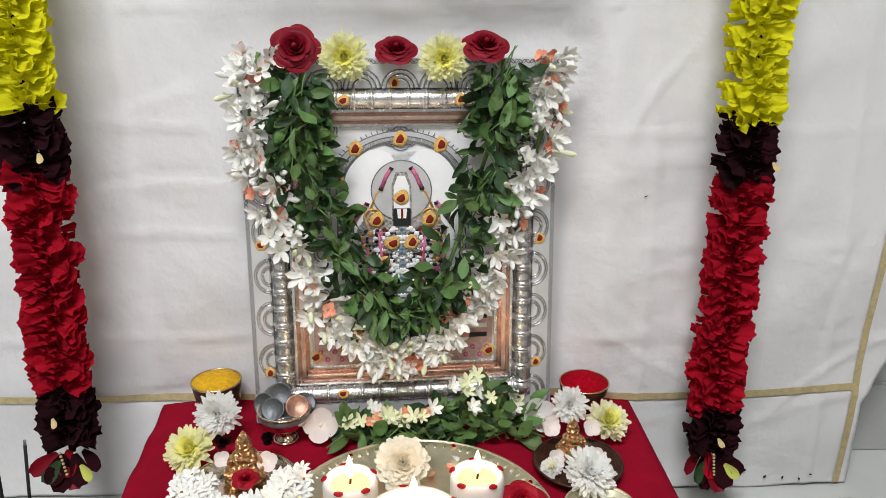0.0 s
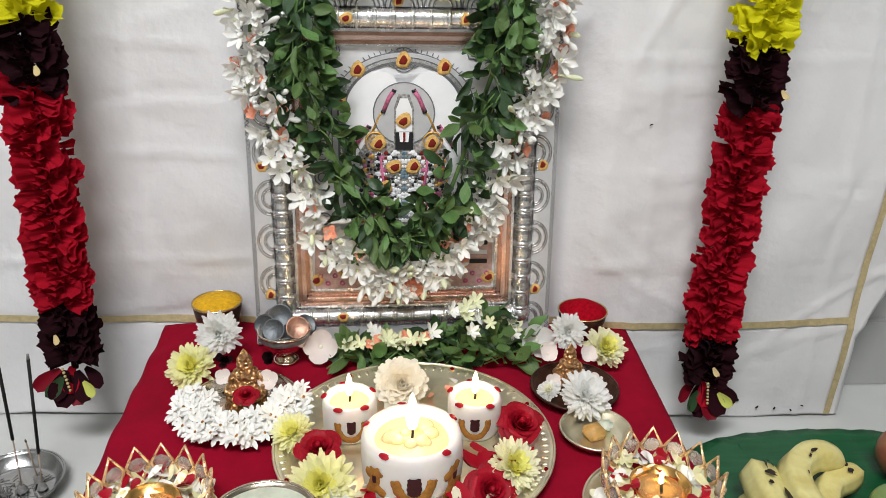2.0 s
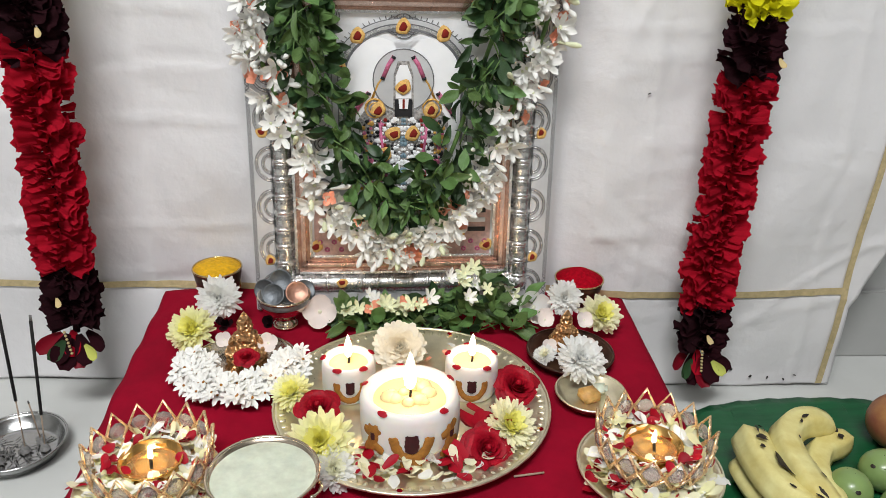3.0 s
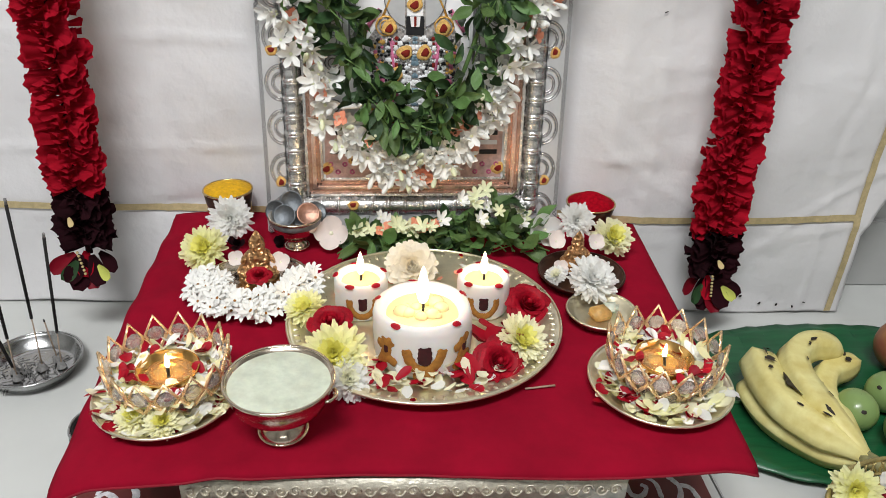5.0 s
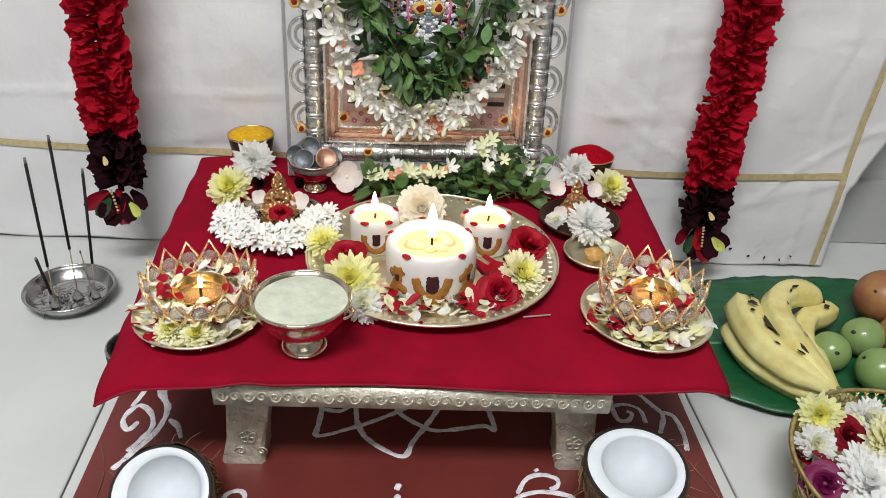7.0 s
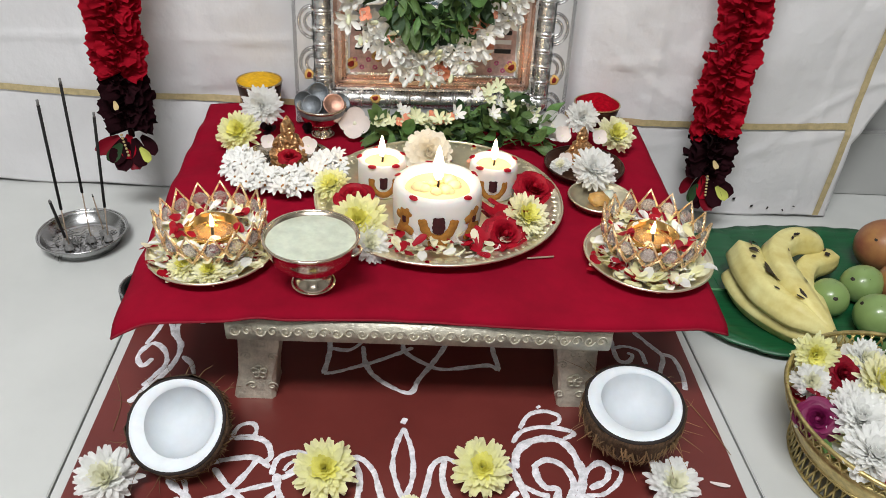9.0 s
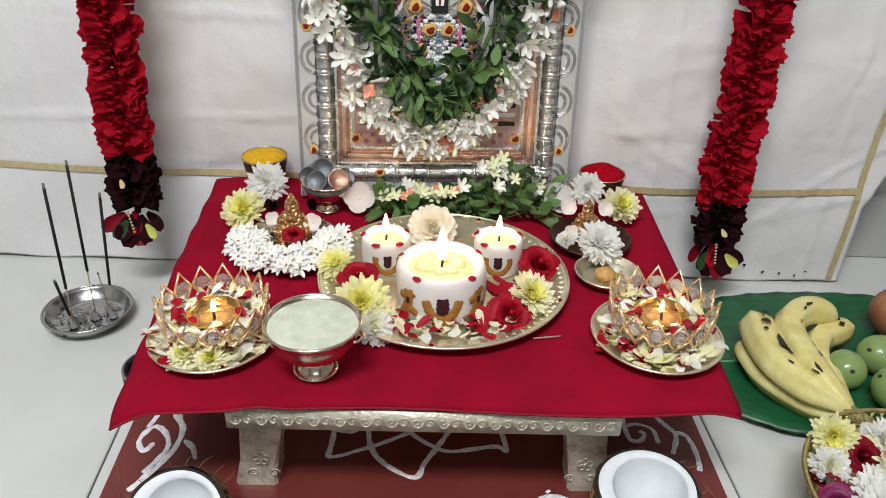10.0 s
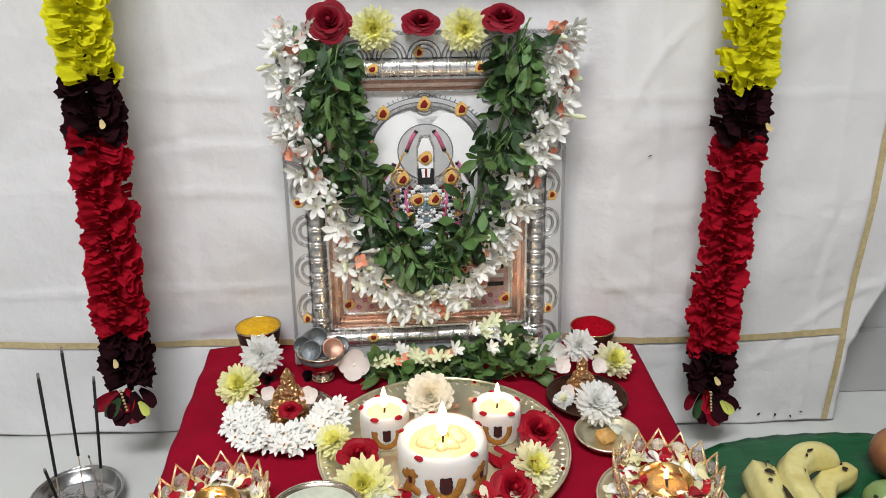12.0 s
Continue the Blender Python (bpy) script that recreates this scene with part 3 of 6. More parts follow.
chalk([(-0.150, 0.499), (-0.147, 0.516), (-0.135, 0.523), (-0.124, 0.522), (-0.122, 0.512), (-0.131, 0.502), (-0.141, 0.495)], 0.0070)
chalk([(-0.140, 0.503), (-0.136, 0.511), (-0.130, 0.514), (-0.131, 0.506), (-0.138, 0.500)], 0.0044)
chalk([(-0.200, 0.507), (-0.183, 0.486), (-0.157, 0.462)], 0.0070)
chalk([(-0.164, 0.516), (-0.177, 0.492), (-0.199, 0.463)], 0.0070)
chalk([(-0.204, 0.474), (-0.180, 0.481), (-0.147, 0.490)], 0.0062)
chalk([(-0.146, 0.500), (-0.142, 0.482), (-0.136, 0.468), (-0.131, 0.460)], 0.0088)
chalk([(-0.143, 0.482), (-0.159, 0.466), (-0.164, 0.461)], 0.0070)
chalk([(-0.237, 0.498), (-0.227, 0.486), (-0.218, 0.478), (-0.209, 0.462)], 0.0088)
chalk([(-0.224, 0.499), (-0.217, 0.481)], 0.0053)
chalk([(-0.223, 0.477), (-0.234, 0.462)], 0.0062)
chalk([(-0.115, 0.624), (-0.102, 0.626), (-0.066, 0.640), (-0.037, 0.655), (-0.025, 0.662)], 0.0062)
chalk([(-0.077, 0.664), (-0.073, 0.636), (-0.060, 0.615), (-0.031, 0.596), (-0.020, 0.615), (-0.002, 0.644), (0.014, 0.675)], 0.0070)
chalk([(-0.113, 0.680), (-0.111, 0.656), (-0.115, 0.623)], 0.0070)
chalk([(-0.110, 0.661), (-0.090, 0.659), (-0.073, 0.677)], 0.0062)
chalk([(-0.034, 0.680), (-0.034, 0.657), (-0.014, 0.638), (0.006, 0.629), (0.050, 0.635), (0.061, 0.629), (0.059, 0.655), (0.059, 0.675)], 0.0070)
chalk([(-0.036, 0.551), (-0.043, 0.530), (-0.046, 0.508), (-0.043, 0.489), (-0.037, 0.474), (-0.030, 0.489), (-0.028, 0.507), (-0.030, 0.530), (-0.036, 0.551)], 0.0062)
chalk([(-0.037, 0.556), (-0.034, 0.563)], 0.0070)
chalk([(-0.089, 0.515), (-0.075, 0.516), (-0.063, 0.502), (-0.058, 0.484), (-0.054, 0.471), (-0.042, 0.458)], 0.0070)
chalk([(-0.078, 0.512), (-0.074, 0.490), (-0.077, 0.464)], 0.0070)
chalk([(-0.023, 0.464), (-0.016, 0.489), (-0.011, 0.507), (-0.000, 0.515), (0.010, 0.510)], 0.0070)
chalk([(-0.000, 0.513), (-0.003, 0.495), (-0.000, 0.476), (0.010, 0.461)], 0.0070)
chalk([(0.037, 0.513), (0.053, 0.512), (0.062, 0.496)], 0.0070)
chalk([(0.072, 0.549), (0.083, 0.566), (0.098, 0.571), (0.111, 0.566), (0.111, 0.558), (0.103, 0.553)], 0.0062)
chalk([(0.063, 0.532), (0.074, 0.546), (0.095, 0.551), (0.116, 0.547), (0.122, 0.542), (0.111, 0.536)], 0.0062)
chalk([(0.062, 0.503), (0.066, 0.521), (0.079, 0.533), (0.098, 0.537), (0.112, 0.530), (0.119, 0.511), (0.120, 0.492), (0.114, 0.473), (0.104, 0.455)], 0.0097)
chalk([(0.077, 0.504), (0.091, 0.512), (0.105, 0.505), (0.111, 0.486), (0.103, 0.468), (0.092, 0.455)], 0.0079)
chalk([(0.080, 0.506), (0.080, 0.493), (0.086, 0.482), (0.096, 0.479), (0.087, 0.455)], 0.0079)
chalk([(0.119, 0.486), (0.127, 0.501), (0.139, 0.508), (0.145, 0.501), (0.140, 0.489), (0.124, 0.480)], 0.0070)
chalk([(0.149, 0.504), (0.156, 0.498), (0.149, 0.485), (0.134, 0.474), (0.120, 0.474)], 0.0062)
chalk([(0.114, 0.475), (0.127, 0.468), (0.140, 0.454)], 0.0070)
chalk([(0.061, 0.498), (0.066, 0.478), (0.072, 0.455)], 0.0079)
chalk([(0.062, 0.487), (0.078, 0.476), (0.088, 0.473)], 0.0062)
chalk([(0.061, 0.478), (0.047, 0.465), (0.037, 0.456)], 0.0070)
chalk([(0.190, 0.689), (0.188, 0.656), (0.190, 0.642), (0.199, 0.640), (0.206, 0.649), (0.202, 0.654)], 0.0070)
chalk([(0.187, 0.661), (0.202, 0.664), (0.216, 0.656), (0.217, 0.636)], 0.0062)
chalk([(0.217, 0.688), (0.230, 0.665), (0.238, 0.647), (0.227, 0.621)], 0.0070)
chalk([(0.239, 0.652), (0.249, 0.645), (0.251, 0.621), (0.247, 0.598)], 0.0070)
chalk([(0.092, 0.575), (0.096, 0.578)], 0.0053)

# ---- stool, board and red cloth ----
def scroll_mesh(kind, wx, wz):
    """One raised curl of the embossed sheet, turned one way or the other."""
    key = ("scroll", kind)
    if key not in MESH:
        fx, fz = (math.copysign(1, kind), 1) if abs(kind) == 1 else (1, math.copysign(1, kind))
        bm = tube([(fx * wx * (1 - d / 540) * math.cos(math.radians(d)), 0, fz * wz * (1 - d / 540) * math.sin(math.radians(d))) for d in range(0, 460, 32)], 0.0008, 5)
        MESH[key] = finish(bm, "scroll")
        MESH[key].materials.append(embossed_m)
    return MESH[key]


stool = thing("altar_stool", pose(-0.024, 0.558, 0, 0, 0, SLANT), "low stool covered in embossed silver sheet on floor", "stool")
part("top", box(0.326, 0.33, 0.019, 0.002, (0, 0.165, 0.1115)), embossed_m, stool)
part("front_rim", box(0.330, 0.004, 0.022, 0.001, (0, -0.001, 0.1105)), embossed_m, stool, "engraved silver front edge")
for sx in (-1, 1):
    for y0 in (0.045, 0.285):
        bm = bmesh.new()
        rows = []
        for z, w, sp in ((0.0, 0.040, 0.012), (0.012, 0.037, 0.011), (0.03, 0.035, 0.008), (0.07, 0.038, 0.003), (0.102, 0.041, 0.0)):
            cx = sx * (0.143 + sp)
            rows.append([bm.verts.new((cx + a * w / 2, y0 + b * w / 2, z)) for a, b in ((-1, -1), (1, -1), (1, 1), (-1, 1))])
        for a, b in zip(rows, rows[1:]):
            for j in range(4):
                bm.faces.new((a[j], a[(j + 1) % 4], b[(j + 1) % 4], b[j]))
        bm.faces.new(rows[0][::-1])
        bm.faces.new(rows[-1])
        bmesh.ops.bevel(bm, geom=[e for e in bm.edges if abs((e.verts[0].co - e.verts[1].co).z) > 0.005], offset=0.003, segments=1, affect="EDGES")
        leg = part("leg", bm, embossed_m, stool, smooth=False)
        # raised flowers and scrolls on the front face
        for cz, rr in ((0.074, 0.0085), (0.036, 0.0075)):
            cx = sx * (0.1445 + 0.004 * (0.09 - cz) / 0.06)
            loops = [[(cx + rr * (0.62 * math.cos(q) + 0.42 * math.cos(a)), y0 - 0.0190, cz + rr * (0.62 * math.sin(q) + 0.42 * math.sin(a))) for a in (math.radians(d) for d in range(0, 360, 36))] for q in (2 * math.pi * k / 5 + 0.3 for k in range(5))]
            bm = bmesh.new()
            for lp in loops:
                tube(lp, 0.0009, 5, bm, closed=True)
            lathe([(0, 0.0016), (rr * 0.16, 0.0012), (rr * 0.24, 0)], 8, bm, pose(cx, y0 - 0.0190, cz, 90, 0, 0))
            part("rosette", bm, embossed_m, leg, "raised embossed flower")
        for cz, dx in ((0.094, -0.010), (0.094, 0.010), (0.055, -0.012), (0.055, 0.012), (0.018, -0.010), (0.018, 0.009)):
            part("scroll", scroll_mesh(1 if dx > 0 else -1, 0.0052, 0.0052), None, leg, "", pose(sx * 0.146 + dx, y0 - 0.0188, cz))
for k in range(30):
    part("scroll", scroll_mesh(2 if k % 2 else -2, 0.0050, 0.0062), None, stool, "", pose(-0.157 + 0.0108 * k, -0.0034, 0.1105))

board = part("board", box(0.450, 0.400, 0.008, 0.001, (-0.018, 0.773, 0.1246)), board_m, None, "", None, False)
tagged(board, "thin dark board lying on the low stool", "board")


def red_cloth():
    root = thing("altar_cloth", pose(0, 0, 0), "plain red cotton cloth spread over the altar board", "tablecloth")
    n = 90
    bm = bmesh.new()
    bl, br, fl, fr = Vector((-0.282, 0.990, 0)), Vector((0.269, 0.972, 0)), Vector((-0.281, 0.559, 0)), Vector((0.241, 0.545, 0))
    edge = []
    grid = []
    for k in range(n + 1):
        v = k / n
        row = []
        for i in range(n + 1):
            u = i / n
            p = (fl.lerp(fr, u)).lerp(bl.lerp(br, u), v)
            z = H + 0.0007 * noise.noise(Vector((p.x * 14, p.y * 14, 1))) + 0.0005 * noise.noise(Vector((p.x * 45, p.y * 30, 2)))
            du, dv, dr = u * 0.53, v * 0.43, (1 - u) * 0.53
            z -= 0.004 * max(0, 1 - dv / 0.010) ** 1.5
            p.y -= 0.004 * math.sin(u * 9 + 1) * max(0, 1 - dv / 0.03)
            side = max(0, 1 - du / 0.035)
            z -= side ** 1.4 * (0.005 + 0.010 * max(0, 1 - v / 0.55) ** 1.2)
            z -= max(0, 1 - du / 0.05) * max(0, 1 - dv / 0.05) * 0.004
            z -= max(0, 1 - dr / 0.03) ** 1.4 * (0.004 + 0.003 * max(0, 1 - v / 0.3))
            z += 0.0018 * side * math.sin(v * 40)
            # a lifted pucker at the front
            z += 0.004 * math.exp(-((u - 0.23) / 0.035) ** 2) * max(0, 1 - dv / 0.02)
            row.append(bm.verts.new((p.x, p.y, z)))
        grid.append(row)
    for k in range(n):
        for i in range(n):
            bm.faces.new((grid[k][i], grid[k][i + 1], grid[k + 1][i + 1], grid[k + 1][i]))
    hem = [grid[0][i].co.copy() for i in range(n + 1)]
    ob = part("sheet", bm, red_m, root)
    so = ob.modifiers.new("thickness", "SOLIDIFY")
    so.thickness, so.offset = 0.0012, -1.0
    part("hem", tube([(p.x, p.y + 0.0005, p.z - 0.0015) for p in hem], 0.0013, 6), seam_m, root, "folded red hem")


red_cloth()


# ---- framed picture ----
FW, FH = 0.166, 0.394      # half width, height
art = thing("picture_frame", pose(0, 0.9275, H + 0.0025, -6.5, 0, 0), "ornate silver shadow-box frame leaning upright behind offerings", "picture frame")


def panel(x0, x1, z0, z1, y, d, name, material, label="", bev=0.0012):
    return part(name, box(x1 - x0, d, z1 - z0, bev, ((x0 + x1) / 2, y + d / 2, (z0 + z1) / 2)), material, art, label, smooth=False)


BX, BT, BB = 0.024, 0.030, 0.020
panel(-FW, -FW + BX, 0, FH, 0.0, 0.030, "side_panel", silverpanel_m, "white-metal embossed border")
panel(FW - BX, FW, 0, FH, 0.0, 0.030, "side_panel", silverpanel_m, "white-metal embossed border")
panel(-FW + BX, FW - BX, FH - BT, FH, 0.0, 0.030, "top_panel", silverpanel_m, "white-metal embossed border")
panel(-FW + BX, FW - BX, 0, BB, 0.0, 0.030, "bottom_panel", silverpanel_m, "white-metal embossed border")
panel(-FW + 0.004, FW - 0.004, 0.004, FH - 0.004, 0.0305, 0.006, "back_board", board_m)


def ribbed(length, r):
    """A turned roll: groups of fine rings between short plain barrels."""
    prof, n = [(0, 0)], max(2, round(length / 0.0190))
    cell = length / n
    shape = ((0.00, 0.80), (0.03, 1.04), (0.06, 0.80), (0.10, 1.07), (0.14, 0.80), (0.17, 1.02), (0.20, 0.78), (0.24, 0.98), (0.30, 0.98), (0.33, 0.84), (0.36, 1.02), (0.44, 1.04), (0.52, 1.02), (0.55, 0.84), (0.58, 0.98), (0.60, 0.78), (0.64, 1.03), (0.68, 0.80), (0.73, 1.00), (0.79, 0.80), (0.84, 1.00), (0.90, 0.80), (0.95, 1.00))
    for i in range(n):
        for t, k in shape:
            prof.append((r * k, cell * (i + t)))
    prof.append((r * 0.9, length))
    prof.append((0, length))
    return lathe(prof, 16)


RR = 0.0106
x_in, zb, zt = FW - BX - RR, BB + RR, FH - BT - RR
for sx in (-1, 1):
    part("ribbed_moulding", ribbed(zt - zb, RR), silver_m, art, "polished ribbed silver roll", pose(sx * x_in, 0.004, zb))
for z in (zb, zt):
    part("ribbed_moulding", ribbed(2 * x_in, RR), silver_m, art, "polished ribbed silver roll", pose(-x_in, 0.004, z) @ rot(0, 90, 0))
for sx in (-1, 1):
    for z in (zb, zt):
        bm = bmesh.new()
        bmesh.ops.create_uvsphere(bm, u_segments=12, v_segments=8, radius=RR * 1.15)
        part("corner_knob", bm, silver_m, art, "", pose(sx * x_in, 0.004, z))
# stepped rose-gold lining down to the picture
x0, z0, z1 = x_in - RR, zb + RR, zt - RR
STEPS = ((0.000, 0.003, 0.002, silver_m), (0.003, 0.004, 0.007, copperdark_m), (0.007, 0.0045, 0.006, copper_m), (0.0115, 0.004, 0.012, copperdark_m), (0.0155, 0.003, 0.014, silver_m))
for off, w, y, m_ in STEPS:
    a, b, c = x0 - off, z0 + off, z1 - off
    for sx in (-1, 1):
        xa, xb = sorted((sx * a, sx * (a - w)))
        panel(xa, xb, b, c, y, 0.012, "inner_step", m_, "rose-gold inner moulding" if m_ is not silver_m else "")
    panel(-a + w, a - w, b, b + w, y, 0.012, "inner_step", m_, "rose-gold inner moulding" if m_ is not silver_m else "")
    panel(-a + w, a - w, c - w, c, y, 0.012, "inner_step", m_, "rose-gold inner moulding" if m_ is not silver_m else "")
px, pz0, pz1 = x0 - 0.0185, z0 + 0.0185, z1 - 0.0185
PY = 0.0185
panel(-px - 0.004, px + 0.004, pz0 - 0.004, pz1 + 0.004, PY, 0.006, "picture_sheet", print_m, "silver foil picture with arch pattern")


def wires(name, paths, radius, material, y, label=""):
    bm = bmesh.new()
    for p in paths:
        tube([(x, y, z) for x, z in p], radius, 5, bm)
    return part(name, bm, material, art, label)


def arc(cx, cz, r, a0, a1, n=14, sq=1.0):
    return [(cx + r * math.cos(math.radians(a0 + (a1 - a0) * i / n)), cz + r * sq * math.sin(math.radians(a0 + (a1 - a0) * i / n))) for i in range(n + 1)]


# scalloped scrollwork on the borders
for sx in (-1, 1):
    for k in range(8):
        zc = 0.026 + k * 0.0475
        xc = sx * (FW - BX)
        s0, s1 = (-90, 90) if sx > 0 else (90, 270)
        for nm, mt in (("scallop", engrave_m), ("scallop_rim", silver_m)):
            d = 0 if mt is engrave_m else 0.0011
            wires(nm, [arc(xc, zc, r - d, s0, s1, 14, 1.15) for r in (0.0170, 0.0148, 0.0100, 0.0080)], 0.00038 if mt is engrave_m else 0.0007, mt, 0.0, "raised scroll")
    wires("edge_bead", [[(sx * (FW - 0.0034) + 0.0019 * math.sin(i * 0.62 + q), FH * i / 480) for i in range(481)] for q in (0.0, 2.2)], 0.00055, engrave_m, 0.0, "twisted edge line")
for k in range(7):
    xc = -0.117 + k * 0.039
    for nm, mt in (("scallop", engrave_m), ("scallop_rim", silver_m)):
        d = 0 if mt is engrave_m else 0.0012
        wires(nm, [arc(xc, FH - BT, r - d, 0, 180, 14, 1.0) for r in (0.019, 0.0145, 0.010)], 0.0007, mt, 0.0, "raised scroll")
wires("edge_bead", [[(-FW + 2 * FW * i / 420, FH - 0.0034 + 0.0019 * math.sin(i * 0.62 + q)) for i in range(421)] for q in (0.0, 2.2)], 0.00055, engrave_m, 0.0, "twisted edge line")


def flat(name, pts, y, material, label="", thick=0.0012):
    bm = bmesh.new()
    f = [bm.verts.new((x, y - thick, z)) for x, z in pts]
    b = [bm.verts.new((x, y, z)) for x, z in pts]
    bm.faces.new(f)
    for i in range(len(pts)):
        j = (i + 1) % len(pts)
        bm.faces.new((f[i], f[j], b[j], b[i]))
    return part(name, bm, material, art, label, smooth=False)


# arch, pale niche and plain standing motif inside the picture
NZ = 0.274
flat("niche", [(-0.058, 0.19), (-0.060, NZ - 0.02)] + [(-0.029 + 0.0305 * math.cos(a), NZ + 0.026 * math.sin(a)) for a in (math.pi - math.pi * 0.93 * i / 12 for i in range(13))]
     + [(0.029 + 0.0305 * math.cos(a), NZ + 0.026 * math.sin(a)) for a in (math.pi * 0.93 - math.pi * 0.93 * i / 12 for i in range(13))] + [(0.060, NZ - 0.02), (0.058, 0.19)], PY - 0.0002, niche_m, "pale double-lobed niche")
def arch(r0, r1, y, material, label=""):
    outer = [(-r1, 0.19)] + arc(0, 0.258, r1, 180, 0, 28, 0.80) + [(r1, 0.19)]
    inner = [(r0, 0.19)] + arc(0, 0.258, r0, 0, 180, 28, 0.80) + [(-r0, 0.19)]
    flat("arch_band", outer + inner, y, material, label)


arch(0.0620, 0.0650, PY - 0.0004, engrave_m, "dark engraved arch line")
arch(0.0650, 0.0690, PY - 0.0008, silver_m, "bright silver arch band")
arch(0.0690, 0.0705, PY - 0.0004, engrave_m)
arch(0.0705, 0.0760, PY - 0.0009, silverpanel_m, "pale arch band")
arch(0.0760, 0.0772, PY - 0.0004, engrave_m)
for k in range(41):
    a = math.radians(180 - 180 * k / 40)
    wires("arch_bead", [[(r * math.cos(a), 0.258 + r * 0.80 * math.sin(a)) for r in (0.0775, 0.0815)]], 0.0005, engrave_m, PY - 0.0007, "short radial bar")
for r in (0.0095, 0.0125):
    wires("crest_scroll", [arc(sx * 0.0095, 0.312, r * 0.7, 0, 360, 14) for sx in (-1, 1)] + [arc(0, 0.3115, r, 0, 360, 18)], 0.0006, engrave_m, PY - 0.0012, "engraved crest scroll")
PT = pz1 + 0.004
for sx in (-1, 1):
    # notched corners of the foil, dark outside a double line
    notch = [(0.068, PT), (0.0665, PT - 0.008), (0.0685, PT - 0.0145), (0.078, PT - 0.0165), (px + 0.003, PT - 0.0165), (px + 0.003, PT)]
    flat("corner_notch", [(sx * x, z) for x, z in notch], PY - 0.0002, silverpanel_m, "grey notched corner")
    flat("corner_dark", [(sx * x, z) for x, z in ((0.073, PT), (0.0725, PT - 0.009), (0.077, PT - 0.011), (px + 0.003, PT - 0.011), (px + 0.003, PT))], PY - 0.0010, blackpr_m, "black corner ground")
    for o in (0.0, 0.0028):
        wires("corner_line", [[(sx * (x + o), z + o * 0.8) for x, z in notch[:5]]], 0.0007, engrave_m, PY - 0.0015)
    for k in range(7):
        wires("pillar_scroll", [arc(sx * 0.088, 0.115 + 0.024 * k, r, 0, 360, 12) for r in (0.0085, 0.005)], 0.0007, engrave_m, PY - 0.0006, "engraved scroll")
flat("halo_disc", arc(0, 0.256, 0.0325, 0, 354, 36), PY - 0.0016, silverpanel_m, "pale grey round halo")
wires("halo", [arc(0, 0.256, 0.0325, 0, 360, 36)], 0.0006, engrave_m, PY - 0.0030, "thin round halo line")
flat("motif_column", [(-0.011, 0.10), (0.011, 0.10), (0.012, 0.19), (0.011, 0.222), (0.0105, 0.262), (0.006, 0.276), (-0.006, 0.276), (-0.0105, 0.262), (-0.011, 0.222), (-0.012, 0.19)], PY - 0.0029, figure_m, "grey engraved column shape", 0.0012)
flat("motif_top", [(-0.0085, 0.237), (0.0085, 0.237), (0.0085, 0.260), (0.004, 0.272), (-0.004, 0.272), (-0.0085, 0.260)], PY - 0.0040, niche_m, "pale cone shape")
flat("motif_mark", [(-0.0095, 0.2175), (0.0095, 0.2175), (0.0095, 0.236), (-0.0095, 0.236)], PY - 0.0042, blackpr_m, "black block")
flat("motif_mark", [(-0.0045, 0.226), (0.0045, 0.226), (0.0055, 0.2365), (-0.0055, 0.2365)], PY - 0.0056, niche_m, "white block")
flat("motif_mark", [(-0.0012, 0.2262), (0.0012, 0.227), (0.0012, 0.2365), (-0.0012, 0.2365)], PY - 0.0070, kumdot_m, "dark red bar")
for sx in (-1, 1):
    for nm, p in (("pink_string", [(sx * 0.010, 0.281), (sx * 0.016, 0.272), (sx * 0.0215, 0.259)]), ("pink_string", [(sx * 0.037, 0.243), (sx * 0.045, 0.233), (sx * 0.053, 0.221)]), ("pink_string", [(sx * 0.026, 0.214), (sx * 0.023, 0.185), (sx * 0.019, 0.150)])):
        wires(nm, [p], 0.0027, pinkpr_m, PY - 0.0026, "pink beaded strand")
        wires("strand_end", [[q, (q[0] + sx * 0.0012, q[1] - 0.0026)] for q in (p[0], p[-1])], 0.0029, blackpr_m, PY - 0.0027)
    flat("motif_wing", [(sx * x, z) for x, z in ((0.011, 0.130), (0.043, 0.135), (0.049, 0.214), (0.033, 0.236), (0.011, 0.222))], PY - 0.0024, figure_m, "grey engraved side shape")
    for r in (0.006, 0.0100):
        wires("gold_rosette", [arc(sx * 0.031, 0.226, r, 0, 360, 16)], 0.0013, goldpr_m, PY - 0.0028, "gold ring ornament")
    wires("gold_curve", [[(sx * 0.020, 0.262), (sx * 0.027, 0.252), (sx * 0.034, 0.236)]], 0.0014, goldpr_m, PY - 0.0022, "thin gold line")
    flat("lower_print", [(sx * x, z) for x, z in ((0.060, 0.052), (0.100, 0.052), (0.100, 0.125), (0.060, 0.105))], PY - 0.0006, rosepr_m, "pinkish printed ground")
    for q in range(4):
        flat("dark_block", [(sx * x, z) for x, z in ((0.074, 0.087 + q * 0.011), (0.094, 0.087 + q * 0.011), (0.094, 0.092 + q * 0.011), (0.074, 0.092 + q * 0.011))], PY - 0.0022, blackpr_m if q % 2 == 0 else niche_m)
    for q in range(4):
        wires("pink_flower", [arc(sx * (0.070 + 0.008 * q), 0.066 + 0.009 * (q % 2), 0.0022, 0, 360, 8)], 0.0011, pinkpr_m, PY - 0.0022, "small printed flower")
flat("lower_print", [(-0.06, 0.052), (0.06, 0.052), (0.06, 0.085), (-0.06, 0.085)], PY - 0.0006, rosepr_m, "pinkish printed ground")


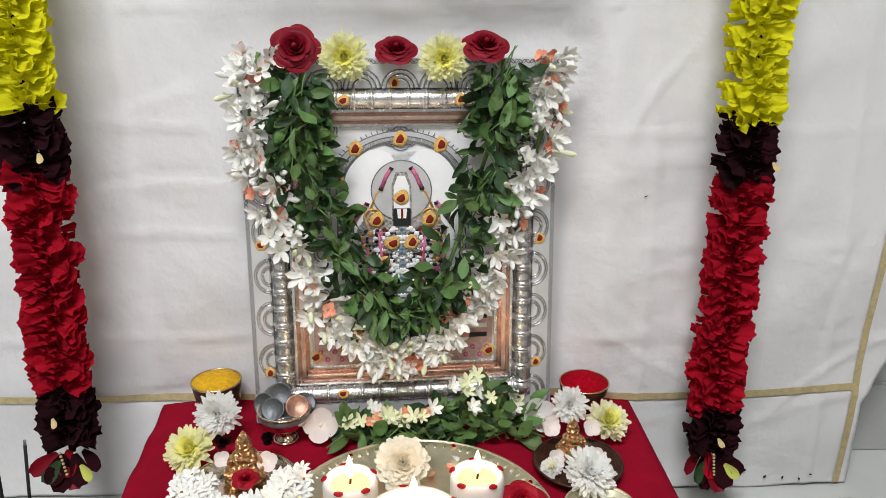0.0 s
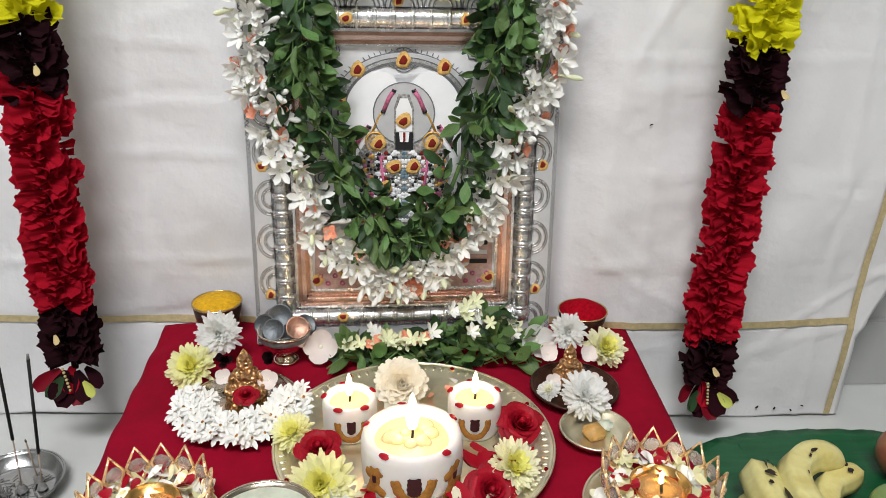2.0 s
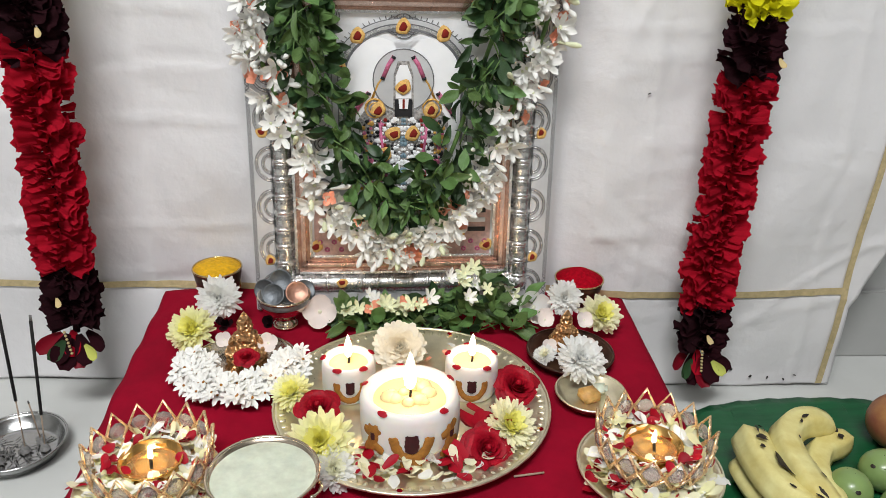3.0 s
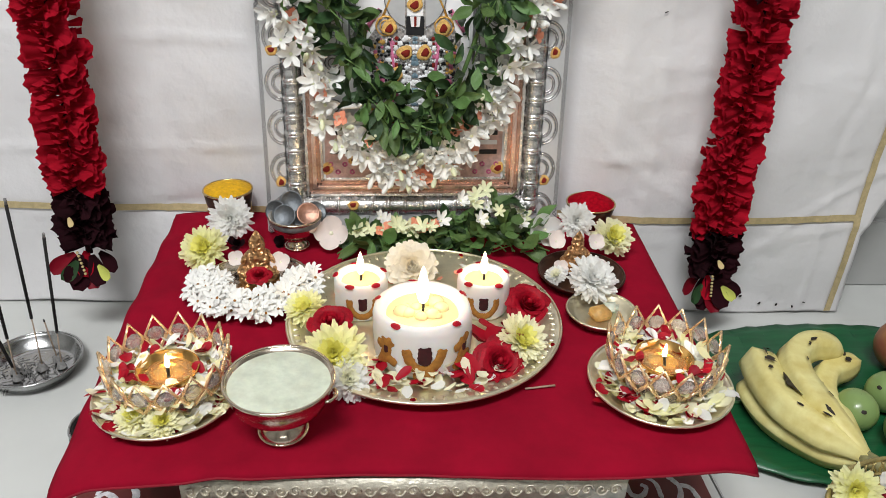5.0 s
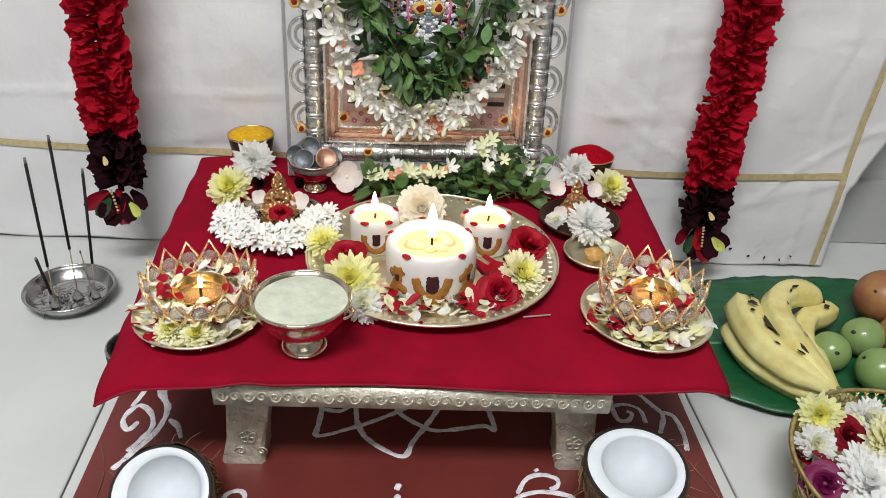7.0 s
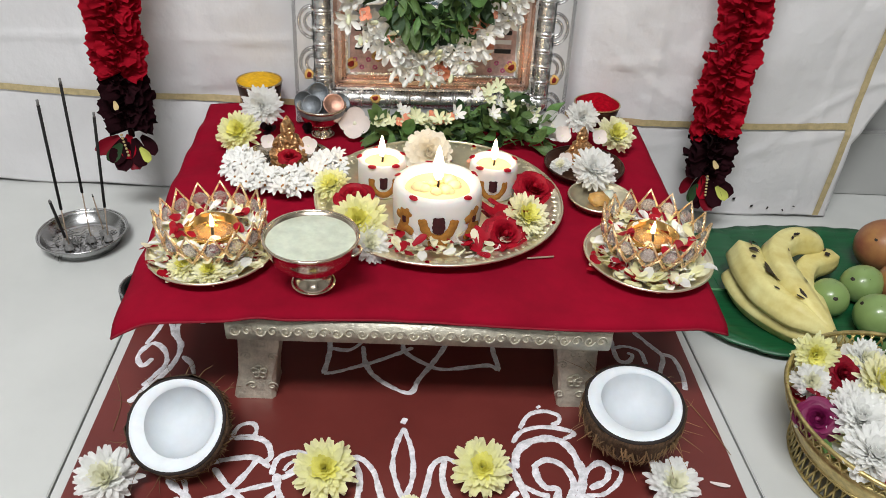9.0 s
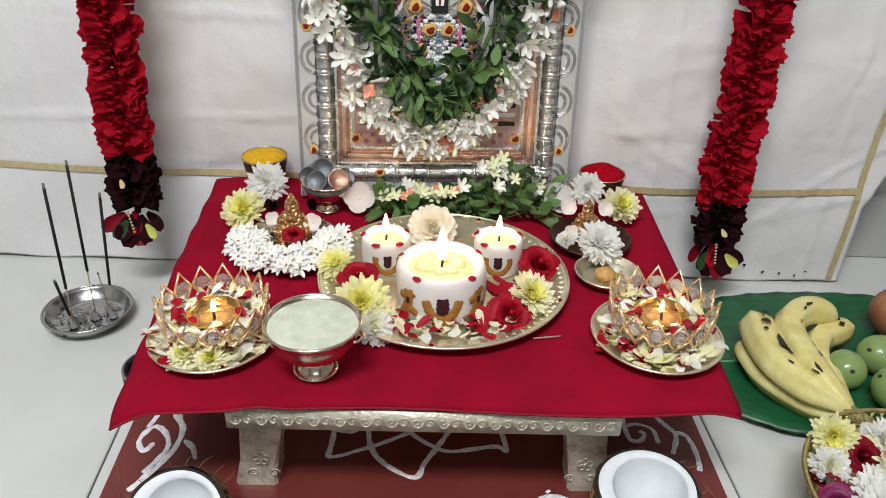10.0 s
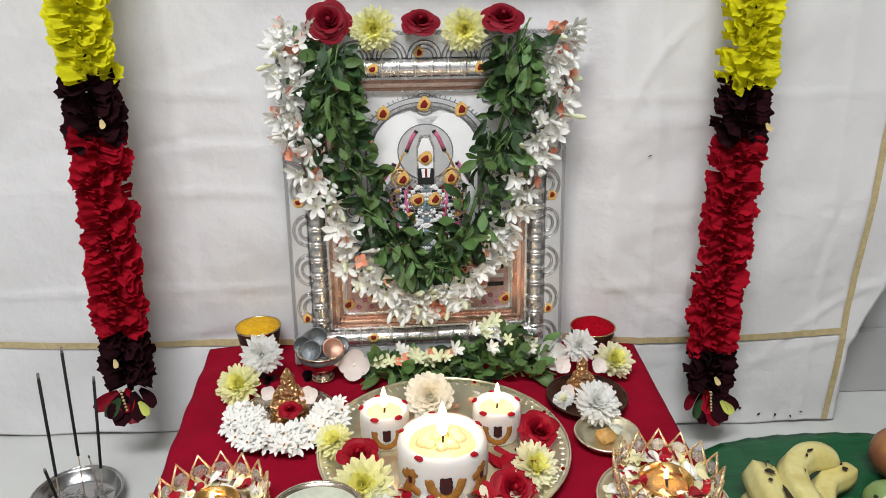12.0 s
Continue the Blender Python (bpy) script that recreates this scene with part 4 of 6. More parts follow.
# small coloured inlays that cover the standing motif
JR = random.Random(11)
CELLS = {goldpr_m.name: [], pinkpr_m.name: [], blackpr_m.name: [], niche_m.name: [], blueprint_m.name: [], kumdot_m.name: []}
for row in range(24):
    z = 0.112 + 0.0044 * row
    wide = 0.048 if z < 0.20 else 0.048 - 0.55 * (z - 0.20)
    for col in range(13):
        x = 0.0016 + 0.0037 * col
        if x > wide or (x < 0.011 and z > 0.214):
            continue
        stripe = ((niche_m, niche_m, blueprint_m), (blackpr_m, niche_m, niche_m), (pinkpr_m, niche_m, kumdot_m), (niche_m, blackpr_m, niche_m), (goldpr_m, pinkpr_m, blackpr_m), (niche_m, goldpr_m, blackpr_m))
        tone = JR.choice(stripe[min(5, int(x / 0.0085))])
        CELLS[tone.name].append((x + JR.uniform(-0.001, 0.001), z + JR.uniform(-0.0014, 0.0014), JR.choice((0.0012, 0.0018, 0.0026, 0.0032))))
for row in range(5):
    CELLS[(niche_m, goldpr_m, blueprint_m, niche_m, goldpr_m)[row].name] += [(x, 0.241 + 0.0062 * row, 0.0016) for x in (0.0018, 0.0052)]
for tone, cells in CELLS.items():
    bm = bmesh.new()
    for x, z, q in cells:
        for sx in (-1, 1):
            lathe([(0, 0.0004), (q * 0.85, 0.0004), (q, 0)], 5, bm, pose(sx * x, PY - 0.0042, z, 90, 0, 0) @ rot(0, 0, 40 * q * 1000))
    tagged(part("ornament_inlay", bm, MATS[tone], art), "small raised coloured ornaments", "", "", "stuff")


def dot(x, z, y, r=0.0062):
    """A dab of turmeric with a smaller dab of kumkum on it."""
    d = part("turmeric_dab", lathe([(0, 0.0012), (0.7, 0.0011), (0.95, 0.0006), (1.0, 0)], 18, wob=0.13), turmdot_m, art, "orange turmeric dab", pose(x, y, z, 90, 0, 0) @ rot(0, 0, R.uniform(0, 90)) @ Matrix.Diagonal((r, r, 1, 1)))
    part("kumkum_dab", lathe([(0, 0.0022), (0.38, 0.002), (0.55, 0.0012), (0.58, 0.0004)], 14, wob=0.22), kumdot_m, d, "dark red kumkum dab", pose(R.uniform(-.15, .15), R.uniform(-.15, .15), 0))


for x, z in ((-0.148, 0.060), (0.148, 0.060), (0.150, 0.202), (-0.150, 0.202)):
    dot(x, z, 0.0)
dot(-0.006, FH - BT + 0.006, 0.0)
for x in (-0.058, 0.062):
    dot(x, zt - 0.001, -0.0076)
dot(-0.069, zb + 0.003, -0.0072)
for x, z in ((-0.048, 0.301), (0.043, 0.304), (0.000, 0.311), (-0.068, 0.267), (0.000, 0.249), (-0.027, 0.225), (0.030, 0.225), (-0.011, 0.199), (0.010, 0.199), (-0.021, 0.176),
             (-0.098, 0.070), (0.096, 0.070), (-0.066, 0.080), (0.064, 0.082)):
    dot(x, z, PY - (0.0066 if abs(x) < 0.04 and z < 0.26 else 0.0020), 0.0084 if abs(x) < 0.05 else 0.0076)


# ---- garlands laid over the frame ----
def on_frame(u, v, out):
    """A place in front of the frame: across, up along its face, and out of it."""
    return art.matrix_basis @ Vector((u, -out, v))


def frame_path(pts):
    return spline([(x, 0, z) for x, z in pts], 14)


LV = frame_path([(-0.098, 0.385), (-0.104, 0.34), (-0.105, 0.30), (-0.086, 0.245), (-0.058, 0.178), (-0.030, 0.140), (-0.002, 0.128), (0.026, 0.140), (0.048, 0.176), (0.072, 0.246), (0.094, 0.31), (0.104, 0.35), (0.106, 0.392)])
g1 = thing("leaf_garland", pose(0, 0, 0), "dense green leaf garland draped in a V over frame", "garland", "frame garlands")
part("cord", tube([on_frame(p.x, p.z, 0.006) for p in LV], 0.0025, 6), stem_m, g1, "green stem cord")
def leaf_pose(t, depth):
    k = min(len(LV) - 2, int(t * (len(LV) - 1)))
    p, d = LV[k], (LV[k + 1] - LV[k]).normalized()
    side = Vector((-d.z, 0, d.x))
    w = R.uniform(-1, 1)
    q = p + side * w * 0.020
    dirv = Vector((side.x * w * 0.9 + R.uniform(-0.7, 0.7), -R.uniform(-0.1, 0.9), side.z * w * 0.9 - R.uniform(-0.2, 1.3)))
    m = aim(on_frame(q.x, q.z, R.uniform(0.010, 0.026) * (1.15 - abs(w) * 0.5) * depth), dirv, (R.uniform(-0.9, 0.9), -1, R.uniform(-0.5, 0.8)))
    return sized(m, R.uniform(0.018, 0.033))


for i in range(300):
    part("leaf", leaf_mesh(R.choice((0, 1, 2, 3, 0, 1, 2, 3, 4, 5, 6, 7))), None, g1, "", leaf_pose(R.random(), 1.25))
# under-layer all in the dark tone, so gaps between leaves look shaded
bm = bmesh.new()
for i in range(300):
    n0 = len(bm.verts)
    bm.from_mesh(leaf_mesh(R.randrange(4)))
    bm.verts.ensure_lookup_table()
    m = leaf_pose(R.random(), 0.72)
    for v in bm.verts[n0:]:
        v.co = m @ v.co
tagged(part("under_leaves", bm, leafdark_m, g1), "under-layer leaves coloured dark for shade between outer ones", "", "", "stuff")

for i in range(46):
    k = R.randrange(2, len(LV) - 3)
    p, d = LV[k], (LV[k + 2] - LV[k]).normalized()
    s_ = R.choice((-1, 1))
    a = on_frame(p.x + R.uniform(-0.012, 0.012), p.z, 0.024)
    b = on_frame(p.x + d.x * 0.022 + s_ * R.uniform(0, 0.014), p.z + d.z * 0.022, 0.031)
    part("twig", tube(spline([a, (a + b) / 2 + Vector((0, -0.003, 0.003)), b], 3), [0.0008] * 6 + [0.0005], 5), stem_m, g1, "pale green twig")

WH = frame_path([(-0.140, 0.400), (-0.150, 0.36), (-0.152, 0.32), (-0.146, 0.28), (-0.131, 0.238), (-0.103, 0.168), (-0.068, 0.108), (-0.030, 0.083), (-0.008, 0.078), (0.020, 0.084), (0.048, 0.104), (0.085, 0.162), (0.115, 0.226), (0.136, 0.282), (0.150, 0.33), (0.156, 0.37), (0.156, 0.40)])
g2 = thing("tuberose_garland", pose(0, 0, 0), "white tuberose garland with small orange blossoms on frame", "garland", "frame garlands")
part("cord", tube([on_frame(p.x, p.z, 0.008) for p in WH], 0.0025, 6), stem_m, g2, "green cord")
TUB = [star_mesh(("tub", q), 6, 0.44, 0.11, tube_m, bud_m, 0.35, 30) for q in range(3)]
ORA = star_mesh(("ora",), 4, 0.9, 0.1, orange_m, orange_m, 0.2, 15)
for i in range(300):
    t = (i + R.random()) / 300
    k = min(len(WH) - 2, int(t * (len(WH) - 1)))
    p, d = WH[k], (WH[k + 1] - WH[k]).normalized()
    out = Vector((-d.z, 0, d.x)) * (-1)
    w = R.uniform(-1, 1)
    q = p + out * w * 0.015
    face = Vector((out.x * w * 0.6 + R.uniform(-0.5, 0.5), -R.uniform(0.7, 1.3), out.z * w * 0.6 + R.uniform(-0.5, 0.6)))
    at = on_frame(q.x, q.z, R.uniform(0.009, 0.020))
    side = face.orthogonal()
    roll = R.random()
    if roll < 0.60:
        part("blossom", TUB[R.randrange(3)], None, g2, "", sized(aim(at, side, face) @ rot(0, 0, R.uniform(0, 360)), R.uniform(0.0135, 0.0195)))
    elif roll < 0.84:
        part("bud", bud_mesh("bud_w" if roll < 0.78 else "bud_g", tube_m if roll < 0.78 else bud_m), None, g2, "", sized(aim(at, side, face), (0.0150, 0.0150, R.uniform(0.020, 0.028))))
    else:
        part("orange_blossom", ORA, None, g2, "small orange blossom", sized(aim(at, side, face) @ rot(0, 0, R.uniform(0, 360)), R.uniform(0.007, 0.0105)))

# blooms set along the top edge
for x, z, r in ((-0.104, 0.400, 0.0235), (-0.004, 0.396, 0.0200), (0.087, 0.399, 0.0225)):
    p = on_frame(x, z, 0.006)
    rose(*p, r, 36 if r < 0.023 else 62, 0, R.uniform(-8, 8), "dark red rose set on the frame's top edge", darkrose_m, "top edge flowers")
for x, z in ((-0.056, 0.395), (0.044, 0.393)):
    p = on_frame(x, z, 0.010)
    mum(*p, 0.027, "lemon", 82, 0, 0, "on the frame's top edge", "top edge flowers")


# ---- hanging cloth-flower garlands ----
def ruffle(key, material, wide=1.0):
    """One gathered frill of cloth petals round the cord, drooping slightly; unit radius."""
    if key in MESH:
        return MESH[key]
    bm = bmesh.new()

    def wavy(m, ln, w, amp):
        ph, rows = R.uniform(0, 6), []
        for k in range(6):
            t = k / 5
            rows.append([bm.verts.new(m @ Vector((ln * t * (1 - 0.12 * q * q + 0.05 * math.sin(7 * q + ph)), w * 0.5 * q * (0.25 + 0.75 * t ** 0.7), amp * t * math.sin(q * 4.6 + ph) + 0.10 * t * t))) for q in (-1, -0.66, -0.33, 0, 0.33, 0.66, 1)])
        for a, b in zip(rows, rows[1:]):
            for c in range(6):
                bm.faces.new((a[c], a[c + 1], b[c + 1], b[c]))

    for sgn in (-1, 1):
        for _ in range(2):       # broad petals to both sides, facing forwards
            wavy(aim((0, -0.12, R.uniform(-0.1, 0.1)), (sgn, -R.uniform(0.0, 0.45), R.uniform(-0.40, 0.22)), (sgn * 0.25, -1, R.uniform(0.1, 0.9))), R.uniform(0.84, 1.06), R.uniform(0.62, 0.9), 0.10)
        wavy(aim((0, 0.05, 0), (sgn, R.uniform(0.3, 0.9), R.uniform(-0.3, 0.2)), (0, 0.3, 1)), R.uniform(0.8, 1.0), 0.8, 0.14)
        # curled edges meeting along the middle
        wavy(aim((sgn * 0.05, -0.30, 0), (sgn * R.uniform(0.1, 0.5), -1, R.uniform(-0.4, 0.3)), (sgn * 0.6, 0.2, 1)), R.uniform(0.30, 0.46), R.uniform(0.40, 0.60), 0.14)
    me = finish(bm, "frill")
    me.materials.append(material)
    MESH[key] = me
    return me


def hanging_garland(path, spans, tassel):
    root = thing("hanging_garland", pose(0, 0, 0), "hanging garland of red, maroon and yellow cloth petals on drape", "garland", "hanging garlands")
    pts = spline(path, 60)
    part("cord", tube(pts, 0.004, 6), dark_f, root, "dark cord")
    for name, material, ztop, zbot, rad in spans:
        z = ztop
        while z > zbot:
            k = min(range(len(pts)), key=lambda i: abs(pts[i].z - z))
            p = pts[k]
            r = rad * R.uniform(0.93, 1.07)
            m = pose(p.x + R.uniform(-0.002, 0.002), p.y, z, R.uniform(-12, 12), R.uniform(-12, 12), R.uniform(-26, 26))
            part("petal_frill", ruffle((name, R.randrange(5)), material), None, root, "", sized(m, (r, r * 0.9, r * 0.9)))
            z -= 0.0078 * R.uniform(0.85, 1.1)
    for z, dx in ((spans[1][2] - 0.035, 0.016), (spans[3][2] - 0.020, -0.004)):
        p = pts[min(range(len(pts)), key=lambda i: abs(pts[i].z - z))]
        bm = bmesh.new()
        blade(bm, Matrix(), 0.011, 0.007, 0.8, 0.5, 0.5)
        part("pale_scrap", bm, string_m, root, "pale curled thread scrap", aim((p.x + dx, p.y - 0.029, z), (0.4, -0.2, -1), (0, -1, 0.3)))
    e = pts[-1]
    for dx, dz, ang, ln, material in tassel:
        bm = bmesh.new()
        blade(bm, Matrix(), ln, ln * 0.62, 0.5, 0.3, 0.45, 5, 0.3, 4)
        part("tassel_petal", bm, material, root, "", aim((e.x + dx, e.y - (0.016 if material in (lime_f, green_f) else 0.006) + R.uniform(-.004, .004), e.z + dz), (math.sin(math.radians(ang)), -0.25, -math.cos(math.radians(ang))), (0.1, -1, 0)))
    for i in range(7):
        bm = bmesh.new()
        bmesh.ops.create_icosphere(bm, subdivisions=1, radius=0.0018)
        part("bead", bm, string_m, root, "pale thread bead", pose(e.x - 0.004 + 0.0006 * i, e.y - 0.022, e.z + 0.012 - 0.0045 * i))
    return root


TASSEL = ((-0.012, 0.004, -60, 0.032, darkrose_m), (-0.010, -0.004, -38, 0.026, green_f), (-0.004, -0.004, -14, 0.036, dark_f), (0.002, -0.004, 4, 0.036, darkrose_m), (0.014, -0.006, 44, 0.021, lime_f), (0.012, 0.002, 52, 0.030, dark_f), (0.004, 0.0, 20, 0.036, dark_f), (-0.006, 0.002, -26, 0.034, dark_f), (-0.002, 0.004, -4, 0.03, red_f))
hanging_garland([(0.342, 0.935, 0.98), (0.346, 0.928, 0.75), (0.350, 0.917, 0.56), (0.351, 0.912, 0.365), (0.350, 0.910, 0.20), (0.353, 0.908, 0.078)],
                (("yellow", yel_f, 0.97, 0.470, 0.032), ("maroon", dark_f, 0.465, 0.407, 0.032), ("red", red_f, 0.402, 0.140, 0.032), ("maroon", dark_f, 0.136, 0.085, 0.031)), TASSEL)
hanging_garland([(-0.346, 0.955, 0.98), (-0.350, 0.948, 0.75), (-0.355, 0.940, 0.56), (-0.358, 0.936, 0.378), (-0.364, 0.934, 0.22), (-0.368, 0.932, 0.108)],
                (("yellow", yel_f, 0.97, 0.486, 0.032), ("maroon", dark_f, 0.480, 0.425, 0.032), ("red", red_f, 0.420, 0.190, 0.032), ("maroon", dark_f, 0.186, 0.118, 0.031)), TASSEL)


# ---- main offering plate with candles ----
def plate(name, x, y, z, r, h, material, label, group="", beads=0, foot=0.0):
    root = thing(name, pose(x, y, z), label, "plate", group)
    part("dish", lathe([(0, 0.0016), (r * 0.70, 0.0016), (r * 0.80, 0.003), (r * 0.93, h * 0.85), (r * 0.97, h), (r, h), (r * 1.005, h - 0.0012), (r * 0.98, h - 0.002), (r * 0.94, h * 0.7), (r * 0.82, 0.0008), (r * 0.70, 0), (0, 0)], 64), material, root)
    part("rim", tube([(r * math.cos(a), r * math.sin(a), h) for a in (2 * math.pi * i / 64 for i in range(64))], 0.0013, 6, closed=True), material, root, "rolled metal rim")
    for i in range(beads):
        a = 2 * math.pi * i / beads
        key = "rim_bead"
        if key not in MESH:
            b = bmesh.new()
            bmesh.ops.create_icosphere(b, subdivisions=1, radius=1.0)
            MESH[key] = finish(b, "bead")
            MESH[key].materials.append(material)
        part("bead", MESH[key], None, root, "", pose(r * 0.945 * math.cos(a), r * 0.945 * math.sin(a), h * 0.88, 0, 0, math.degrees(a)) @ Matrix.Diagonal((0.0042, 0.0022, 0.0016, 1)))
    return root


plate("offering_plate", 0.0, 0.738, H + 0.0015, 0.1262, 0.011, brassplate_m, "large round pale brass plate with beaded rim", "", 84)
PZ = H + 0.0034


def daub(parent, pts, rad, width, material, label="", n=6):
    """A smear of paste on a round side: points are (degrees, height); it sits on radius rad."""
    path = spline([(a, z, 0) for a, z in pts], n)
    bm = bmesh.new()
    rows = []
    for i, p in enumerate(path):
        d = path[min(i + 1, len(path) - 1)] - path[max(i - 1, 0)]
        d = Vector((math.radians(d.x) * rad, d.y, 0)).normalized()
        s = Vector((-d.y, d.x, 0)) * width * 0.5 * (0.6 if i in (0, len(path) - 1) else R.uniform(0.9, 1.1))
        row = []
        for q, lift in ((-1, 0.0001), (-0.6, 0.0009), (0, 0.0012), (0.6, 0.0009), (1, 0.0001)):
            a = math.radians(p.x) + s.x * q / rad
            row.append(bm.verts.new(((rad + lift) * math.sin(a), -(rad + lift) * math.cos(a), p.y + s.y * q)))
        rows.append(row)
    for a, b in zip(rows, rows[1:]):
        for j in range(4):
            bm.faces.new((a[j], a[j + 1], b[j + 1], b[j]))
    part("paste_mark", bm, material, parent, label)


def candle(x, y, r, h, turn, big, label, fh, glow):
    root = thing("candle", pose(x, y, PZ, 0, 0, turn), label, "candle", "candles on the plate")
    part("wax_body", lathe([(0, 0), (r * 0.90, 0), (r * 0.97, h * 0.06), (r, h * 0.2), (r * 1.01, h * 0.5), (r, h * 0.85), (r * 0.965, h * 0.96), (r * 0.91, h), (r * 0.82, h * 0.985), (r * 0.77, h * 0.92), (r * 0.73, h * 0.84), (0, h * 0.83)], 48, wob=0.012), wax_m, root)
    part("melted_pool", lathe([(0, h * 0.842), (r * 0.5, h * 0.843), (r * 0.69, h * 0.846), (r * 0.735, h * 0.840)], 32, wob=0.03), melt_m, root, "melted yellowish wax pool")
    if big:
        for i in range(11):
            bm = bmesh.new()
            bmesh.ops.create_icosphere(bm, subdivisions=2, radius=r * R.uniform(0.09, 0.19))
            part("wax_lump", bm, melt_m, root, "pale wax lump", pose(r * R.uniform(0.12, 0.52) * math.cos(i * 2.4 + 0.4), r * R.uniform(0.12, 0.52) * math.sin(i * 2.4 + 0.4), h * 0.845) @ Matrix.Diagonal((1, 1, 0.8, 1)))
    part("wick", tube([(0, 0, h * 0.8), (0.0006, 0, h * 0.95), (0.0002, 0.0006, h * 1.06)], 0.0011, 6), wick_m, root, "charred wick")
    flame(root, h * 1.02, fh, glow, (x, y, PZ))
    s = 1.0 if not big else 0.62
    w = 0.0066 if not big else 0.0092
    zc = h * 0.44
    a = 28 if not big else 20
    u = [(-a, zc + h * 0.22), (-a * 0.98, zc), (-a * 0.55, zc - h * 0.20), (0, zc - h * 0.26), (a * 0.55, zc - h * 0.20), (a * 0.98, zc), (a, zc + h * 0.22)]
    if big:
        u = [(-a * 1.05, zc + h * 0.20), (-a * 0.85, zc), (-a * 0.45, zc - h * 0.16), (0, zc - h * 0.19), (a * 0.45, zc - h * 0.16), (a * 0.85, zc), (a * 1.05, zc + h * 0.20)]
    daub(root, u, r * 1.012, w, ochre_m, "ochre U-shaped paste mark")
    daub(root, [(0, zc + h * 0.27), (0.5, zc + h * 0.10), (0, zc - h * 0.08)], r * 1.016, w * 1.25, maroon_m, "dark red stroke")
    if big:
        daub(root, [(-12, zc - h * 0.32), (0, zc - h * 0.30), (12, zc - h * 0.32)], r * 1.008, w * 0.9, ochre_m, "ochre paste mark")
        for c in (-47, 49):
            daub(root, [(c - 14, zc + h * 0.10), (c, zc + h * 0.16), (c + 10, zc + h * 0.28)], r * 1.012, w, ochre_m, "ochre paste mark")
            daub(root, [(c, zc + h * 0.30), (c, zc), (c - 8, zc - h * 0.25)], r * 1.013, w * 1.2, ochre_m, "ochre paste mark")
            daub(root, [(c - 12, zc - h * 0.30), (c, zc - h * 0.1), (c + 15, zc - h * 0.16)], r * 1.012, w, ochre_m, "ochre paste mark")
            daub(root, [(c + 1, zc + h * 0.16), (c + 1, zc + h * 0.02)], r * 1.03, w * 0.6, maroon_m, "dark red stroke")
    for i in range(5):
        ang = 2 * math.pi * (i + 0.3 + R.uniform(-.1, .1)) / 5
        bm = lathe([(0, 0.0008), (0.7, 0.0007), (1, 0)], 10, wob=0.1)
        part("red_dab", bm, rose_m, root, "red paste dab", pose(0.94 * r * math.cos(ang), 0.94 * r * math.sin(ang), h * 0.985, R.uniform(-8, 8), 18, math.degrees(ang)) @ Matrix.Diagonal((0.0030, 0.0052, 1, 1)))
    return root


candle(-0.0052, 0.693, 0.0425, 0.0505, -1, True, "wide white pillar candle with ochre paste marks, lit", 0.036, 0.13)
candle(-0.0590, 0.765, 0.0250, 0.0375, 4, False, "small white candle with ochre U mark, lit", 0.024, 0.075)
candle(0.0570, 0.762, 0.0250, 0.0375, -6, False, "small white candle with ochre U mark, lit", 0.024, 0.075)

mum(-0.079, 0.666, H + 0.022, 0.030, "lemon", 42, -8, None, "on the brass plate", "plate flowers")
mum(-0.109, 0.742, H + 0.018, 0.021, "lemon", 25, -15, None, "on the brass plate", "plate flowers")
mum(-0.069, 0.645, H + 0.012, 0.021, "white", 38, 15, None, "on the brass plate", "plate flowers")
mum(0.079, 0.682, H + 0.020, 0.026, "cream", 35, 20, None, "on the brass plate", "plate flowers")
mum(-0.009, 0.810, H + 0.022, 0.029, "blush", 50, 0, None, "on the brass plate", "plate flowers", 0.42)
rose(-0.086, 0.724, H + 0.010, 0.0195, 20, 0, 30, "red rose on the brass plate")
rose(0.097, 0.752, H + 0.007, 0.0230, 25, 12, 10, "large red rose on the brass plate")
rose(0.057, 0.666, H + 0.008, 0.0215, 38, 8, 80, "open red rose on the brass plate")


def scatter(name, cx, cy, z, r0, r1, count, mats, size, label, category="petals", a0=0, a1=360, lift=0.004, wide=0.62):
    """Loose petals lying about."""
    root = thing(name, pose(cx, cy, z), label, category)
    for k, m_ in enumerate(mats):
        bm = bmesh.new()
        for i in range(count // len(mats)):
            a, rr = math.radians(R.uniform(a0, a1)), math.sqrt(R.uniform(r0 * r0, r1 * r1))
            blade(bm, pose(rr * math.cos(a), rr * math.sin(a), R.uniform(0.0008, lift), R.uniform(-25, 25), R.uniform(-28, 8), R.uniform(0, 360)), size * R.uniform(0.7, 1.2), size * wide * R.uniform(0.8, 1.2), R.uniform(-0.2, 0.9), 0.4, 0.25, 4, 0.4)
        tagged(part("petals", bm, m_, root), "loose fallen petals", "", "", "stuff")
    return root


